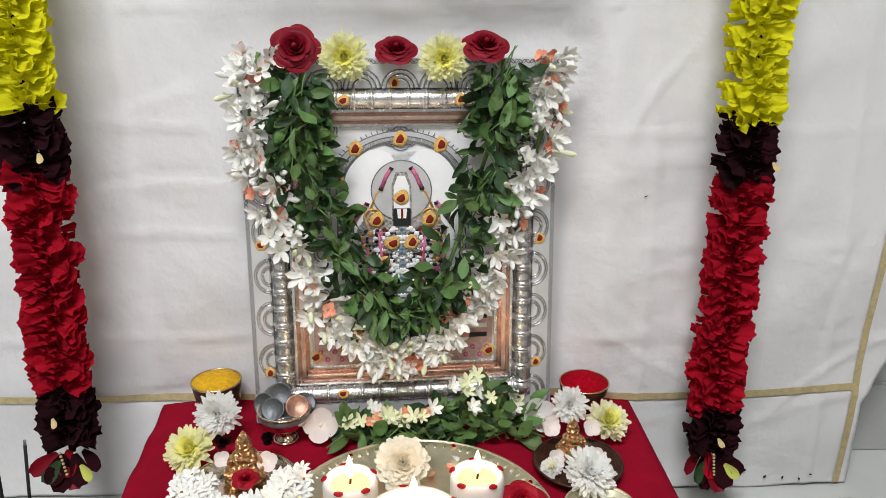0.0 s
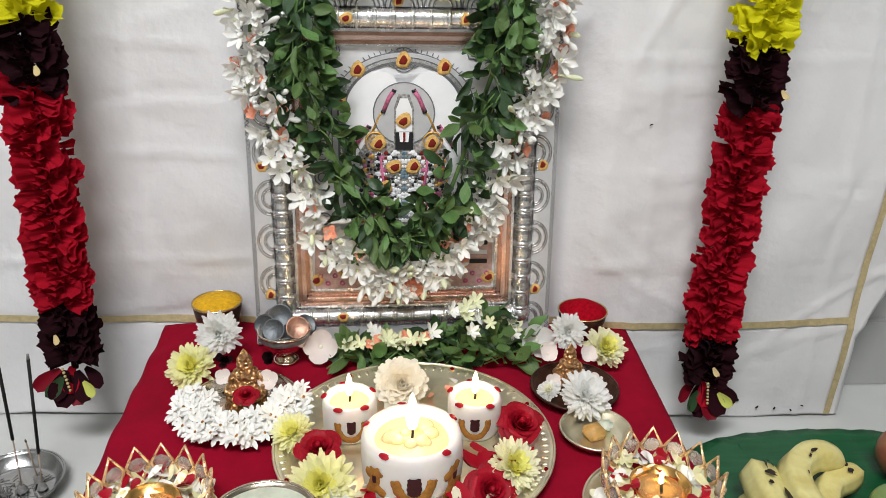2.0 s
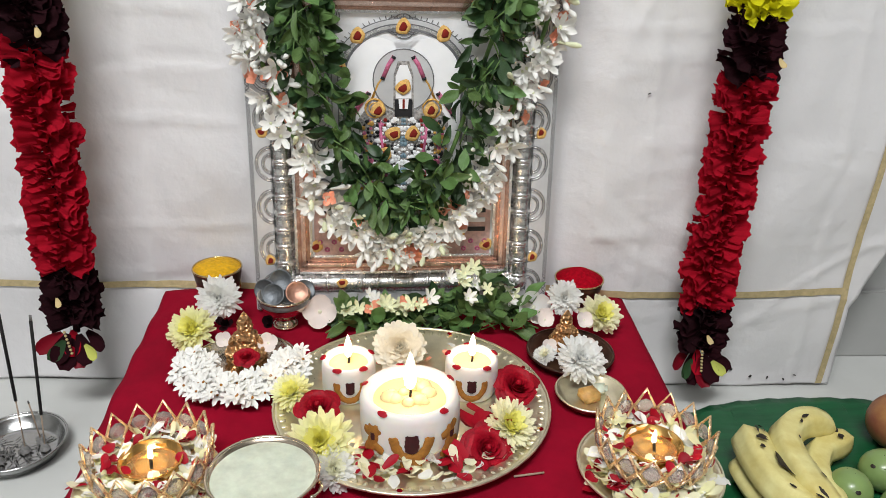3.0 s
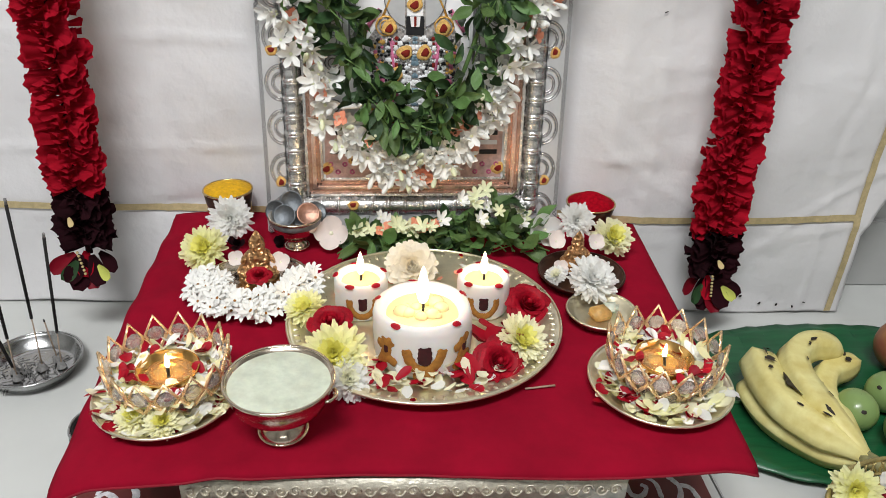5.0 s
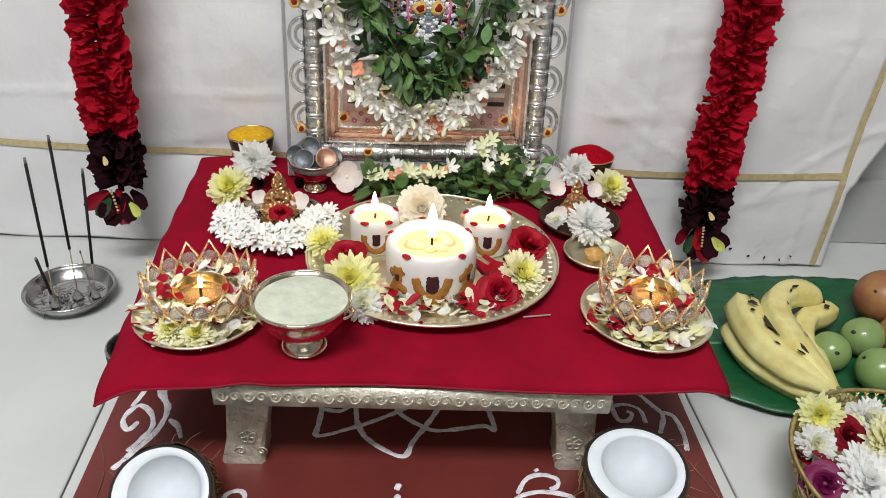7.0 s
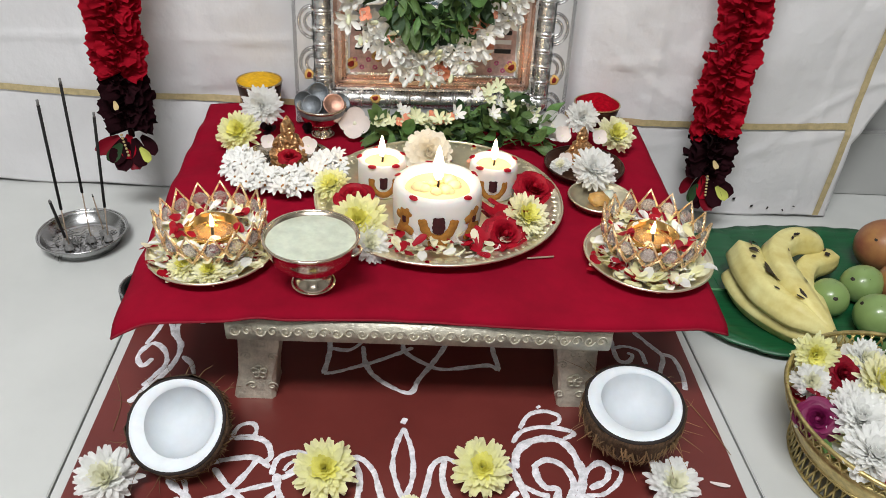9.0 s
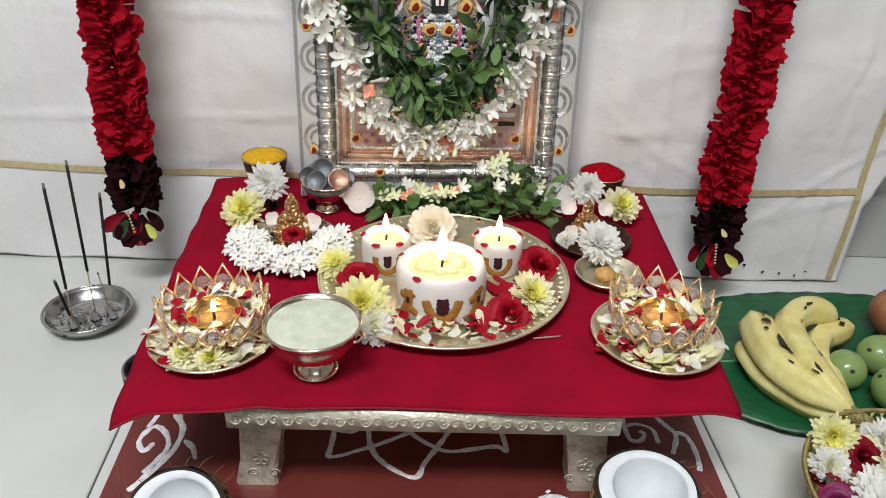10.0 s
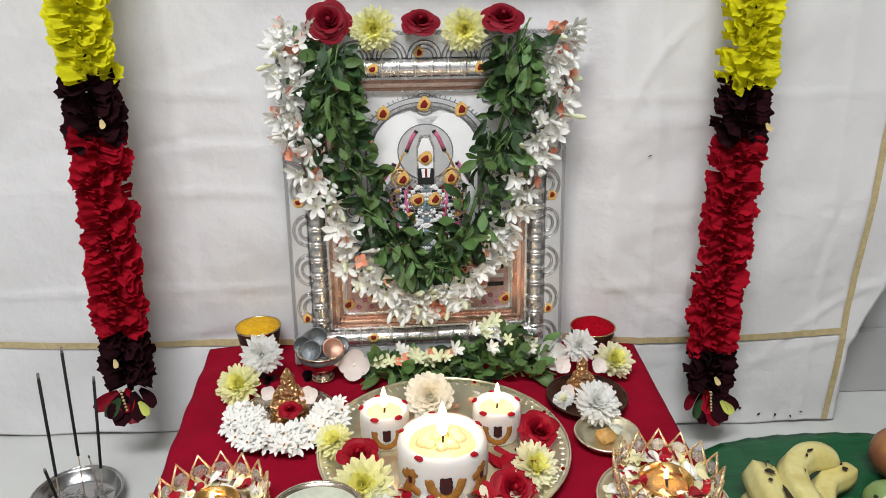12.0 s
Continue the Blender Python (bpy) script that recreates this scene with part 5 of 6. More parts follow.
scatter("loose_petals", 0.0, 0.738, PZ, 0.072, 0.112, 120, (mum_w, mum_g, rose_m, mum_g), 0.014, "loose white and red petals on the brass plate", a0=225, a1=330, lift=0.010)
scatter("rose_petals", 0.0, 0.738, PZ, 0.060, 0.100, 16, (rose_m, rose_m), 0.022, "loose red rose petals on the brass plate", a0=292, a1=345, lift=0.016, wide=0.9)
scatter("loose_petals", 0.0, 0.738, PZ, 0.06, 0.108, 48, (mum_g, mum_w, orange_m), 0.012, "loose pale petals on the brass plate", a0=40, a1=210, lift=0.006)
for a in (22, 68, 120, 160, 205, 262, 335):
    t_ = math.radians(a)
    tagged(part("turmeric_dab", lathe([(0, 0.0014), (0.7, 0.0012), (1, 0)], 10, wob=0.1), turmdot_m, None, "", pose(0.121 * math.cos(t_), 0.738 + 0.121 * math.sin(t_), H + 0.0102, 0, 0, a) @ Matrix.Diagonal((0.0045, 0.0055, 1.4, 1))), "orange turmeric dab on the plate rim", "dab", "rim dabs")
    tagged(part("kumkum_dab", lathe([(0, 0.0014), (0.7, 0.0012), (1, 0)], 10, wob=0.1), kum_m, None, "", pose(0.1215 * math.cos(t_), 0.738 + 0.1215 * math.sin(t_), H + 0.0118, 0, 0, a) @ Matrix.Diagonal((0.0022, 0.003, 1.2, 1))), "red kumkum dab on the plate rim", "dab", "rim dabs")
tagged(part("stick", tube([(0.078, 0.640, H + 0.002), (0.104, 0.643, H + 0.0022)], 0.0009, 6), bamboo_m), "thin pale wooden splinter on the red cloth", "stick")


# ---- lotus lamps ----
def lotus_lamp(x, y, pr, turn, label):
    plate("lamp_plate", x, y, H + 0.0015, pr, 0.009, brassplate_m, "small round brass plate under a lotus lamp", "lamp plates")
    z = H + 0.0035
    root = thing("lotus_lamp", pose(x + 0.002, y + 0.005, z, 0, 0, turn), label, "oil lamp", "lotus lamps")
    n = 15
    r0, r1, h0, h1, h2 = 0.026, 0.0485, 0.006, 0.024, 0.046
    part("base_disc", lathe([(0, 0.001), (0.024, 0.001), (0.027, 0.005), (0.026, 0.006), (0.0, 0.004)], 30), diya_m, root, "brass base")
    for i in range(n):
        a = 2 * math.pi * i / n
        d = math.pi / n

        def rim(rr, ang, zz):
            return (rr * math.cos(ang), rr * math.sin(ang), zz)
        low = [rim(r0, a, h0), rim(0.043, a - d * 0.9, 0.016), rim(0.0475, a, 0.028), rim(0.043, a + d * 0.9, 0.016)]
        up = [rim(0.0425, a + d, 0.0165), rim(0.0465, a + d - d * 0.92, 0.030), rim(r1, a + d, h2), rim(0.0465, a + d + d * 0.92, 0.030)]
        part("petal_wire", tube(low, 0.00135, 5, closed=True), wire_m, root, "gilded diamond wire")
        part("petal_wire", tube(up, 0.0014, 5, closed=True), wire_m, root, "gilded diamond wire")
        for quad, s in ((low, 0.0062), (up, 0.0072)):
            c = sum((Vector(q) for q in quad), Vector()) / 4
            nrm = Vector((c.x, c.y, -0.012)).normalized()
            key = "crystal"
            if key not in MESH:
                b = bmesh.new()
                bmesh.ops.create_cone(b, cap_ends=True, segments=8, radius1=1.0, radius2=0.55, depth=0.35, matrix=Matrix.Translation((0, 0, 0.17)))
                bmesh.ops.create_cone(b, cap_ends=True, segments=8, radius1=0.5, radius2=1.0, depth=0.45, matrix=Matrix.Translation((0, 0, -0.23)))
                MESH[key] = finish(b, "crystal", False)
                MESH[key].materials.append(crystal_m)
            part("crystal", MESH[key], None, root, "faceted clear crystal", sized(aim(c, (0, 0, 1), nrm), s))
    part("bowl", lathe([(0, 0.006), (0.012, 0.006), (0.018, 0.012), (0.0235, 0.024), (0.0245, 0.027), (0.023, 0.027), (0.019, 0.017), (0.010, 0.0145), (0, 0.014)], 36), diya_m, root, "polished brass oil bowl")
    part("oil", lathe([(0, 0.0205), (0.0200, 0.0205)], 30), oil_m, root, "golden oil surface")
    part("wick", tube([(0, -0.003, 0.018), (0, -0.001, 0.026), (0, 0, 0.028)], 0.0014, 6), wick_m, root)
    flame(root, 0.026, 0.014, 0.06, (x + 0.002, y + 0.005, z))
    scatter("lamp_petals", x, y, H + 0.004, 0.030, pr * 0.86, 190, (mum_g, mum_y, mum_w, mum_g, tube_m, rose_m), 0.0145, "cream and red petals heaped in the lamp plate", a0=170, a1=370, lift=0.010)
    bed = scatter("lamp_petals", x + 0.002, y + 0.005, z + 0.012, 0.025, 0.042, 190, (tube_m, mum_g, tube_m, mum_y, mum_g, tube_m, mum_y, rose_m), 0.0130, "white and red petals inside the lotus lamp", lift=0.012)
    for k in range(3):
        a = math.radians(turn + 40 + 120 * k)
        scatter("lamp_petals", x + 0.002 + 0.032 * math.cos(a), y + 0.005 + 0.032 * math.sin(a), z + 0.018, 0.0, 0.006, 2, (rose_m,), 0.011, "red rose petals tucked inside the lotus lamp", lift=0.010, wide=0.95)
    return bed


lotus_lamp(-0.211, 0.640, 0.0555, 6, "gilded lotus lamp with crystal petals, lit, among petals")
lotus_lamp(0.191, 0.637, 0.0590, 20, "gilded lotus lamp with crystal petals, lit, among petals")
for x, y in ((-0.228, 0.606), (-0.205, 0.600)):
    mum(x, y, H + 0.012, 0.015, "cream", 25, 0, None, "in the lamp plate", "lamp plate flowers")


# ---- curd bowl and small dishes ----
def pedestal_bowl(name, x, y, r, h, material, label, fill_name, fill, fill_label, dome=0.0, group="", category="bowl"):
    root = thing(name, pose(x, y, H + 0.0012), label, category, group)
    part("bowl", lathe([(0, 0), (r * 0.44, 0), (r * 0.46, h * 0.04), (r * 0.38, h * 0.14), (r * 0.27, h * 0.24), (r * 0.30, h * 0.31), (r * 0.58, h * 0.42), (r * 0.84, h * 0.60), (r * 0.93, h * 0.80), (r * 0.95, h * 0.93), (r * 1.0, h * 0.97), (r * 1.0, h), (r * 0.95, h), (r * 0.90, h * 0.86), (r * 0.78, h * 0.6), (r * 0.5, h * 0.46), (0, h * 0.44)], 56), material, root)
    part("foot_ring", tube([(r * 0.45 * math.cos(a), r * 0.45 * math.sin(a), 0.0016) for a in (2 * math.pi * i / 40 for i in range(40))], 0.0014, 6, closed=True), material, root, "beaded foot ring")
    part("rim", tube([(r * 0.985 * math.cos(a), r * 0.985 * math.sin(a), h) for a in (2 * math.pi * i / 56 for i in range(56))], 0.0014, 6, closed=True), material, root, "rolled rim")
    if fill:
        part(fill_name, lathe([(0, h * 0.955 + dome), (r * 0.3, h * 0.955 + dome * 0.86), (r * 0.6, h * 0.953 + dome * 0.5), (r * 0.88, h * 0.95), (r * 0.945, h * 0.93)], 40, wob=0.006), fill, root, fill_label)
    return root


curd_bowl = pedestal_bowl("curd_bowl", -0.1165, 0.600, 0.0405, 0.050, oldsilver_m, "silver pedestal bowl filled with pale curd", "curd", curd_m, "pale set curd")
for sx in (-1, 1):
    part("ear", tube([(sx * (0.0395 + 0.0045 * math.sin(math.radians(d))), 0.0075 * math.cos(math.radians(d)), 0.044) for d in range(0, 181, 20)], 0.0015, 6), oldsilver_m, curd_bowl, "small ring ear", rot(0, 0, -20))
coin_bowl = pedestal_bowl("coin_bowl", -0.131, 0.896, 0.0280, 0.038, oldsilver_m, "small engraved silver pedestal bowl holding coins", "", None, "")
part("engraved_band", lathe([(0.0262, 0.0295), (0.0270, 0.031), (0.0271, 0.0345), (0.0268, 0.036)], 40), engrave_m, coin_bowl, "engraved band")
for i, (dx, dy, dz, rx, ry, mt) in enumerate(((-0.012, -0.004, 0.046, 55, -12, coin_m), (0.013, -0.002, 0.047, 52, 14, ccoin_m), (-0.006, 0.012, 0.055, 62, 6, coin_m), (-0.022, 0.006, 0.046, 58, -35, coin_m), (0.002, 0.004, 0.040, 20, 8, coin_m), (0.02, 0.01, 0.043, 40, 30, coin_m))):
    ob = part("coin", lathe([(0, 0.0008), (0.0105, 0.0008), (0.0108, 0.0011), (0.0122, 0.0011), (0.0124, 0.0006), (0.0122, -0.0008), (0, -0.0008)], 28), mt, None, "", pose(-0.130 + dx, 0.898 + dy, H + dz - 0.006, rx, ry, 0))
    tagged(ob, "worn copper coin in the silver bowl" if mt is ccoin_m else "worn silver coin in the silver bowl", "coin", "coins")
for nm, x, y, fm, lab, fl in (("turmeric_bowl", -0.217, 0.966, turm_m, "dark small bowl heaped with yellow turmeric powder", "yellow turmeric heap"), ("kumkum_bowl", 0.206, 0.934, kum_m, "dark small bowl heaped with red kumkum powder", "red kumkum heap")):
    root = thing(nm, (pose(x, y, H + 0.0014) if nm == "kumkum_bowl" else pose(-0.211, 0.954, H + 0.0014) @ Matrix.Diagonal((0.97, 0.97, 1.34, 1))), lab, "bowl", "powder bowls")
    part("bowl", lathe([(0, 0), (0.015, 0), (0.017, 0.003), (0.022, 0.010), (0.0262, 0.022), (0.0282, 0.032), (0.0275, 0.0325), (0.024, 0.022), (0.014, 0.008), (0, 0.006)], 40), darkbowl_m, root)
    part("rim", tube([(0.0279 * math.cos(a), 0.0279 * math.sin(a), 0.0322) for a in (2 * math.pi * i / 44 for i in range(44))], 0.0011, 6, closed=True), brass_m, root, "thin brass rim")
    top = 1.0 if nm == "kumkum_bowl" else 0.45
    part("powder", lathe([(0, 0.033 + 0.012 * top), (0.006, 0.033 + 0.0112 * top), (0.013, 0.033 + 0.0082 * top), (0.020, 0.033 + 0.0042 * top), (0.0268, 0.0328), (0.0272, 0.030)], 40, wob=0.02), fm, root, fl)
    for i in range(9):
        a = 2 * math.pi * i / 9
        part("painted_petal", lathe([(0, 0.0007), (0.7, 0.0006), (1, 0)], 10), brass_m, root, "gold painted petal", aim((0.0250 * math.cos(a), 0.0250 * math.sin(a), 0.0185), (0, 0, 1), (math.cos(a), math.sin(a), -0.35)) @ Matrix.Diagonal((0.0075, 0.0046, 1, 1)))

plate("small_dish", 0.170, 0.743, H + 0.0015, 0.033, 0.009, brassplate_m, "small shallow silver-brass dish with jaggery")
bm = box(0.020, 0.017, 0.011, 0.003)
tagged(part("jaggery", bm, jag_m, None, "", pose(0.168, 0.740, H + 0.0088, 8, 5, 25)), "amber lump of jaggery in a small dish", "jaggery")

bm = box(0.017, 0.013, 0.008, 0.003)
tagged(part("sugar_lump", bm, curd_m, None, "", pose(0.180, 0.750, H + 0.0085, 5, -12, -20)), "pale sugar lump in a small dish", "sugar")

# ---- trays with small gilded statues ----
plate("statue_tray", -0.163, 0.806, H + 0.0015, 0.053, 0.010, oldsilver_m, "round silver tray holding a statue and jasmine", "statue trays")
plate("statue_tray", 0.167, 0.812, H + 0.0015, 0.044, 0.011, darkbowl_m, "round dark metal tray holding a statue and flowers", "statue trays")


def statue(x, y, s, label):
    bm = lathe([(0, 0), (0.85, 0), (0.90, 0.12), (0.70, 0.18), (0.80, 0.30), (0.86, 0.48), (0.62, 0.62), (0.46, 0.80), (0.56, 1.02), (0.54, 1.18), (0.30, 1.30), (0.34, 1.46), (0.36, 1.60), (0.30, 1.72), (0.34, 1.80), (0.22, 2.00), (0.10, 2.22), (0, 2.34)], 24, wob=0.05)
    for sx in (-1, 1):
        lathe([(0, -0.32), (0.2, -0.26), (0.27, 0), (0.2, 0.25), (0, 0.32)], 12, bm, pose(sx * 0.62, -0.32, 0.42, 0, 70 * sx, 0))
        lathe([(0, -0.30), (0.12, -0.24), (0.15, 0), (0.1, 0.25), (0, 0.3)], 10, bm, pose(sx * 0.58, -0.1, 0.95, 0, -25 * sx, 0))
    return tagged(part("statue", bm, idol_m, None, "", sized(pose(x, y, H + 0.0032), s)), label, "statue", "small statues")


statue(-0.163, 0.830, 0.0225, "small gilded metal seated statue on a silver tray")
statue(0.167, 0.836, 0.0190, "small gilded metal seated statue on a dark tray")

# string of white jasmine before the statue
JAS = [star_mesh(("jas", q), 7, 0.42, 0.13, tube_m, ochre_m, 0.1, 10) for q in range(3)]
jas = thing("jasmine_string", pose(0, 0, 0), "thick ring of small white jasmine round the statue", "garland")
for i in range(190):
    t = R.random()
    a = math.radians(160 + 220 * t)
    rr = 0.043 + R.uniform(-0.013, 0.016)
    up = 0.010 + R.uniform(0.0, 0.014) * (1 - abs(rr - 0.043) / 0.03)
    at = (-0.163 + rr * math.cos(a) * 1.05, 0.800 + rr * math.sin(a), H + up)
    nrm = (R.uniform(-0.5, 0.5) + (rr - 0.043) * 30 * math.cos(a), -R.uniform(0.1, 0.8), 0.9)
    part("blossom", JAS[R.randrange(3)], None, jas, "", sized(aim(at, Vector(nrm).orthogonal(), nrm) @ rot(0, 0, R.uniform(0, 360)), R.uniform(0.0085, 0.0118)))
rose(-0.160, 0.806, H + 0.014, 0.012, 15, 0, 0, "tiny red rose head before the statue")
mum(-0.200, 0.900, H + 0.034, 0.027, "snow", 62, 0, None, "beside the statue")
mum(-0.220, 0.852, H + 0.022, 0.027, "lemon", 40, -10, None, "beside the statue")
mum(0.167, 0.778, H + 0.022, 0.028, "snow", 34, 5, None, "in the dark tray")
mum(0.138, 0.800, H + 0.014, 0.013, "white", 20, -20, None, "in the dark tray")
mum(0.172, 0.872, H + 0.042, 0.022, "snow", 66, 0, None, "behind the statue")
mum(0.213, 0.868, H + 0.020, 0.026, "cream", 36, 12, None, "on the red cloth", wide=0.3)


def soft_flower(x, y, z, r, material, label, rx=60):
    ob = thing("blossom", pose(x, y, z, rx, 0, 0) @ rot(0, 0, R.uniform(0, 90)), label, "flower", "soft blossoms")
    for i in range(4):
        bm = bmesh.new()
        blade(bm, rot(0, 0, 90 * i) @ pose(r * 0.02, 0, 0) @ rot(0, -14, 0), r, r * 1.08, 0.3, 0.25, 0.30, 12, 0.42, 6)
        part("petal", bm, material, ob)
    part("eye", lathe([(0, r * 0.14), (r * 0.1, r * 0.08), (r * 0.14, -r * .02), (0, -r * 0.1)], 10), mum_wc, ob, "pale flower eye")
    return ob


soft_flower(-0.093, 0.892, H + 0.019, 0.0200, blush_m, "pale pink four-petalled flower by the leaves")
soft_flower(0.141, 0.880, H + 0.026, 0.0200, mum_w, "white soft flower at the leaf heap's end")
for x, y, z, s in ((0.146, 0.846, 0.030, 0.010), (0.188, 0.843, 0.030, 0.010), (0.146, 0.818, 0.014, 0.009), (0.150, 0.862, 0.024, 0.011), (0.186, 0.812, 0.016, 0.010), (-0.186, 0.836, 0.020, 0.009), (-0.141, 0.828, 0.020, 0.011)):
    soft_flower(x, y, H + z, s, blush_m, "pale pink petals tucked beside the statue", 50)
for x, y, z in ((-0.188, 0.862, 0.022), (-0.143, 0.862, 0.022)):
    ob = thing("dark_blossom", pose(x, y, H + z, 40, 0, 0), "dark wilted blossom beside the statue", "flower", "dark blossoms")
    for i in range(7):
        bm = bmesh.new()
        blade(bm, rot(0, 0, 51 * i) @ rot(0, -R.uniform(10, 70), 0), 0.012, 0.009, 0.6, 0.5, 0.6)
        part("petal", bm, dark_f, ob)

# heap of leaves and tuberose at the foot of the frame
heap = thing("leaf_heap", pose(0, 0, 0), "heap of green sprigs and cream tuberose below frame", "leaves")
for i in range(235):
    t = R.random()
    x = -0.078 + 0.216 * t
    tall = 0.016 + 0.036 * math.exp(-((t - 0.80) / 0.22) ** 2)
    y = 0.905 + R.uniform(-0.030, 0.012) - 0.018 * math.exp(-((t - 0.85) / 0.2) ** 2) * R.random()
    z = H + 0.004 + tall * R.random() * (1 if y > 0.885 else 0.6)
    m = aim((x, y, z), (R.uniform(-1, 1), R.uniform(-1.0, 0.3), R.uniform(-0.35, 0.5)), (R.uniform(-0.5, 0.5), -0.6, 1))
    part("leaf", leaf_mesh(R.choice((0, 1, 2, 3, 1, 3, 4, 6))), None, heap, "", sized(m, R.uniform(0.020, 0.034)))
for i in range(26):
    t = R.random()
    pts = [Vector((-0.07 + 0.20 * t, 0.905, H + 0.008)), Vector((-0.07 + 0.20 * t + R.uniform(-.02, .02), 0.89, H + 0.022 * R.random() + 0.01)), Vector((-0.07 + 0.20 * t + R.uniform(-.04, .04), 0.865, H + 0.008))]
    part("stem", tube(spline(pts, 4), 0.0009, 5), stem_m, heap)
CRM = star_mesh(("crm",), 6, 0.42, 0.12, bud_m, bud_m, 0.3, 25)
for i in range(28):
    t = R.random() ** 0.8
    x, y = -0.070 + 0.19 * t, 0.893 + R.uniform(-0.02, 0.012)
    z = H + 0.018 + (0.014 + 0.030 * math.exp(-((t - 0.78) / 0.2) ** 2)) * R.uniform(0.4, 1.1)
    nrm = Vector((R.uniform(-0.6, 0.6), -0.7, 0.8))
    part("blossom", CRM if i % 3 else TUB[i % 3], None, heap, "cream tuberose blossom", sized(aim((x, y, z), nrm.orthogonal(), nrm) @ rot(0, 0, R.uniform(0, 360)), R.uniform(0.009, 0.013)))
for i in range(6):
    x = (-0.04, 0.005, 0.012, -0.03, 0.02, -0.002)[i]
    nrm = Vector((R.uniform(-0.4, 0.4), -0.7, 0.8))
    part("orange_blossom", ORA, None, heap, "small orange blossom", sized(aim((x, 0.882, H + 0.026 + 0.002 * i), nrm.orthogonal(), nrm), 0.007))


# ---- incense plate ----
plate("incense_plate", -0.421, 0.856, 0.0012, 0.0505, 0.017, steel_m, "round steel dish with incense sticks, on floor")


def incense(base, tip, burnt, label, r=0.0017):
    a, b = Vector(base), Vector(tip)
    root = thing("incense_stick", pose(*base), label, "incense stick", "incense sticks")
    d = b - a
    part("core", tube([Vector(), d * burnt], 0.0008, 6), bamboo_m, root, "bare bamboo end")
    part("paste", tube([d * burnt, d * 0.97], r, 8), incense_m, root, "black incense paste")
    part("ash_tip", tube([d * 0.97, d * 1.0], r * 0.85, 8), ash_m, root, "grey ash tip")
    part("clay_foot", lathe([(0, 0.008), (0.003, 0.007), (0.005, 0.002), (0.0055, 0)], 10), ash_m, root, "grey clay stub")


incense((-0.433, 0.838, 0.004), (-0.405, 0.797, 0.212), 0.30, "black incense stick leaning in the steel dish")
incense((-0.413, 0.855, 0.004), (-0.396, 0.838, 0.219), 0.33, "black incense stick leaning in the steel dish")
incense((-0.394, 0.858, 0.004), (-0.372, 0.845, 0.178), 0.28, "black incense stick upright in the steel dish")
incense((-0.440, 0.850, 0.004), (-0.428, 0.812, 0.086), 0.15, "short burnt incense stub in the dish")
incense((-0.402, 0.870, 0.004), (-0.402, 0.862, 0.065), 0.95, "bare burnt incense core in the dish", 0.001)
bm = bmesh.new()
for i in range(70):
    a, rr = R.uniform(0, 6.28), R.uniform(0, 0.036)
    p = Vector((rr * math.cos(a), rr * math.sin(a), 0.0032))
    d = Vector((R.uniform(-1, 1), R.uniform(-1, 1), 0.05)).normalized() * R.uniform(0.004, 0.014)
    tube([p, p + d], R.uniform(0.0004, 0.0009), 5, bm)
tagged(part("ash_bits", bm, ash_m, None, "", pose(-0.426, 0.852, 0.0012)), "grey incense ash scattered in the steel dish", "ash", "", "stuff")

# dark tin half hidden under the cloth
tin = thing("tin_lid", pose(-0.310, 0.738, 0.0008), "black and white round tin under the cloth's edge", "tin")
part("body", lathe([(0, 0), (0.030, 0), (0.032, 0.004), (0.032, 0.020), (0.029, 0.024), (0.026, 0.022), (0.026, 0.006), (0, 0.005)], 36), blacktin_m, tin)
part("rim", tube([(0.0305 * math.cos(a), 0.0305 * math.sin(a), 0.0238) for a in (2 * math.pi * i / 40 for i in range(40))], 0.0016, 6, closed=True), steel_m, tin, "pale metal rim")


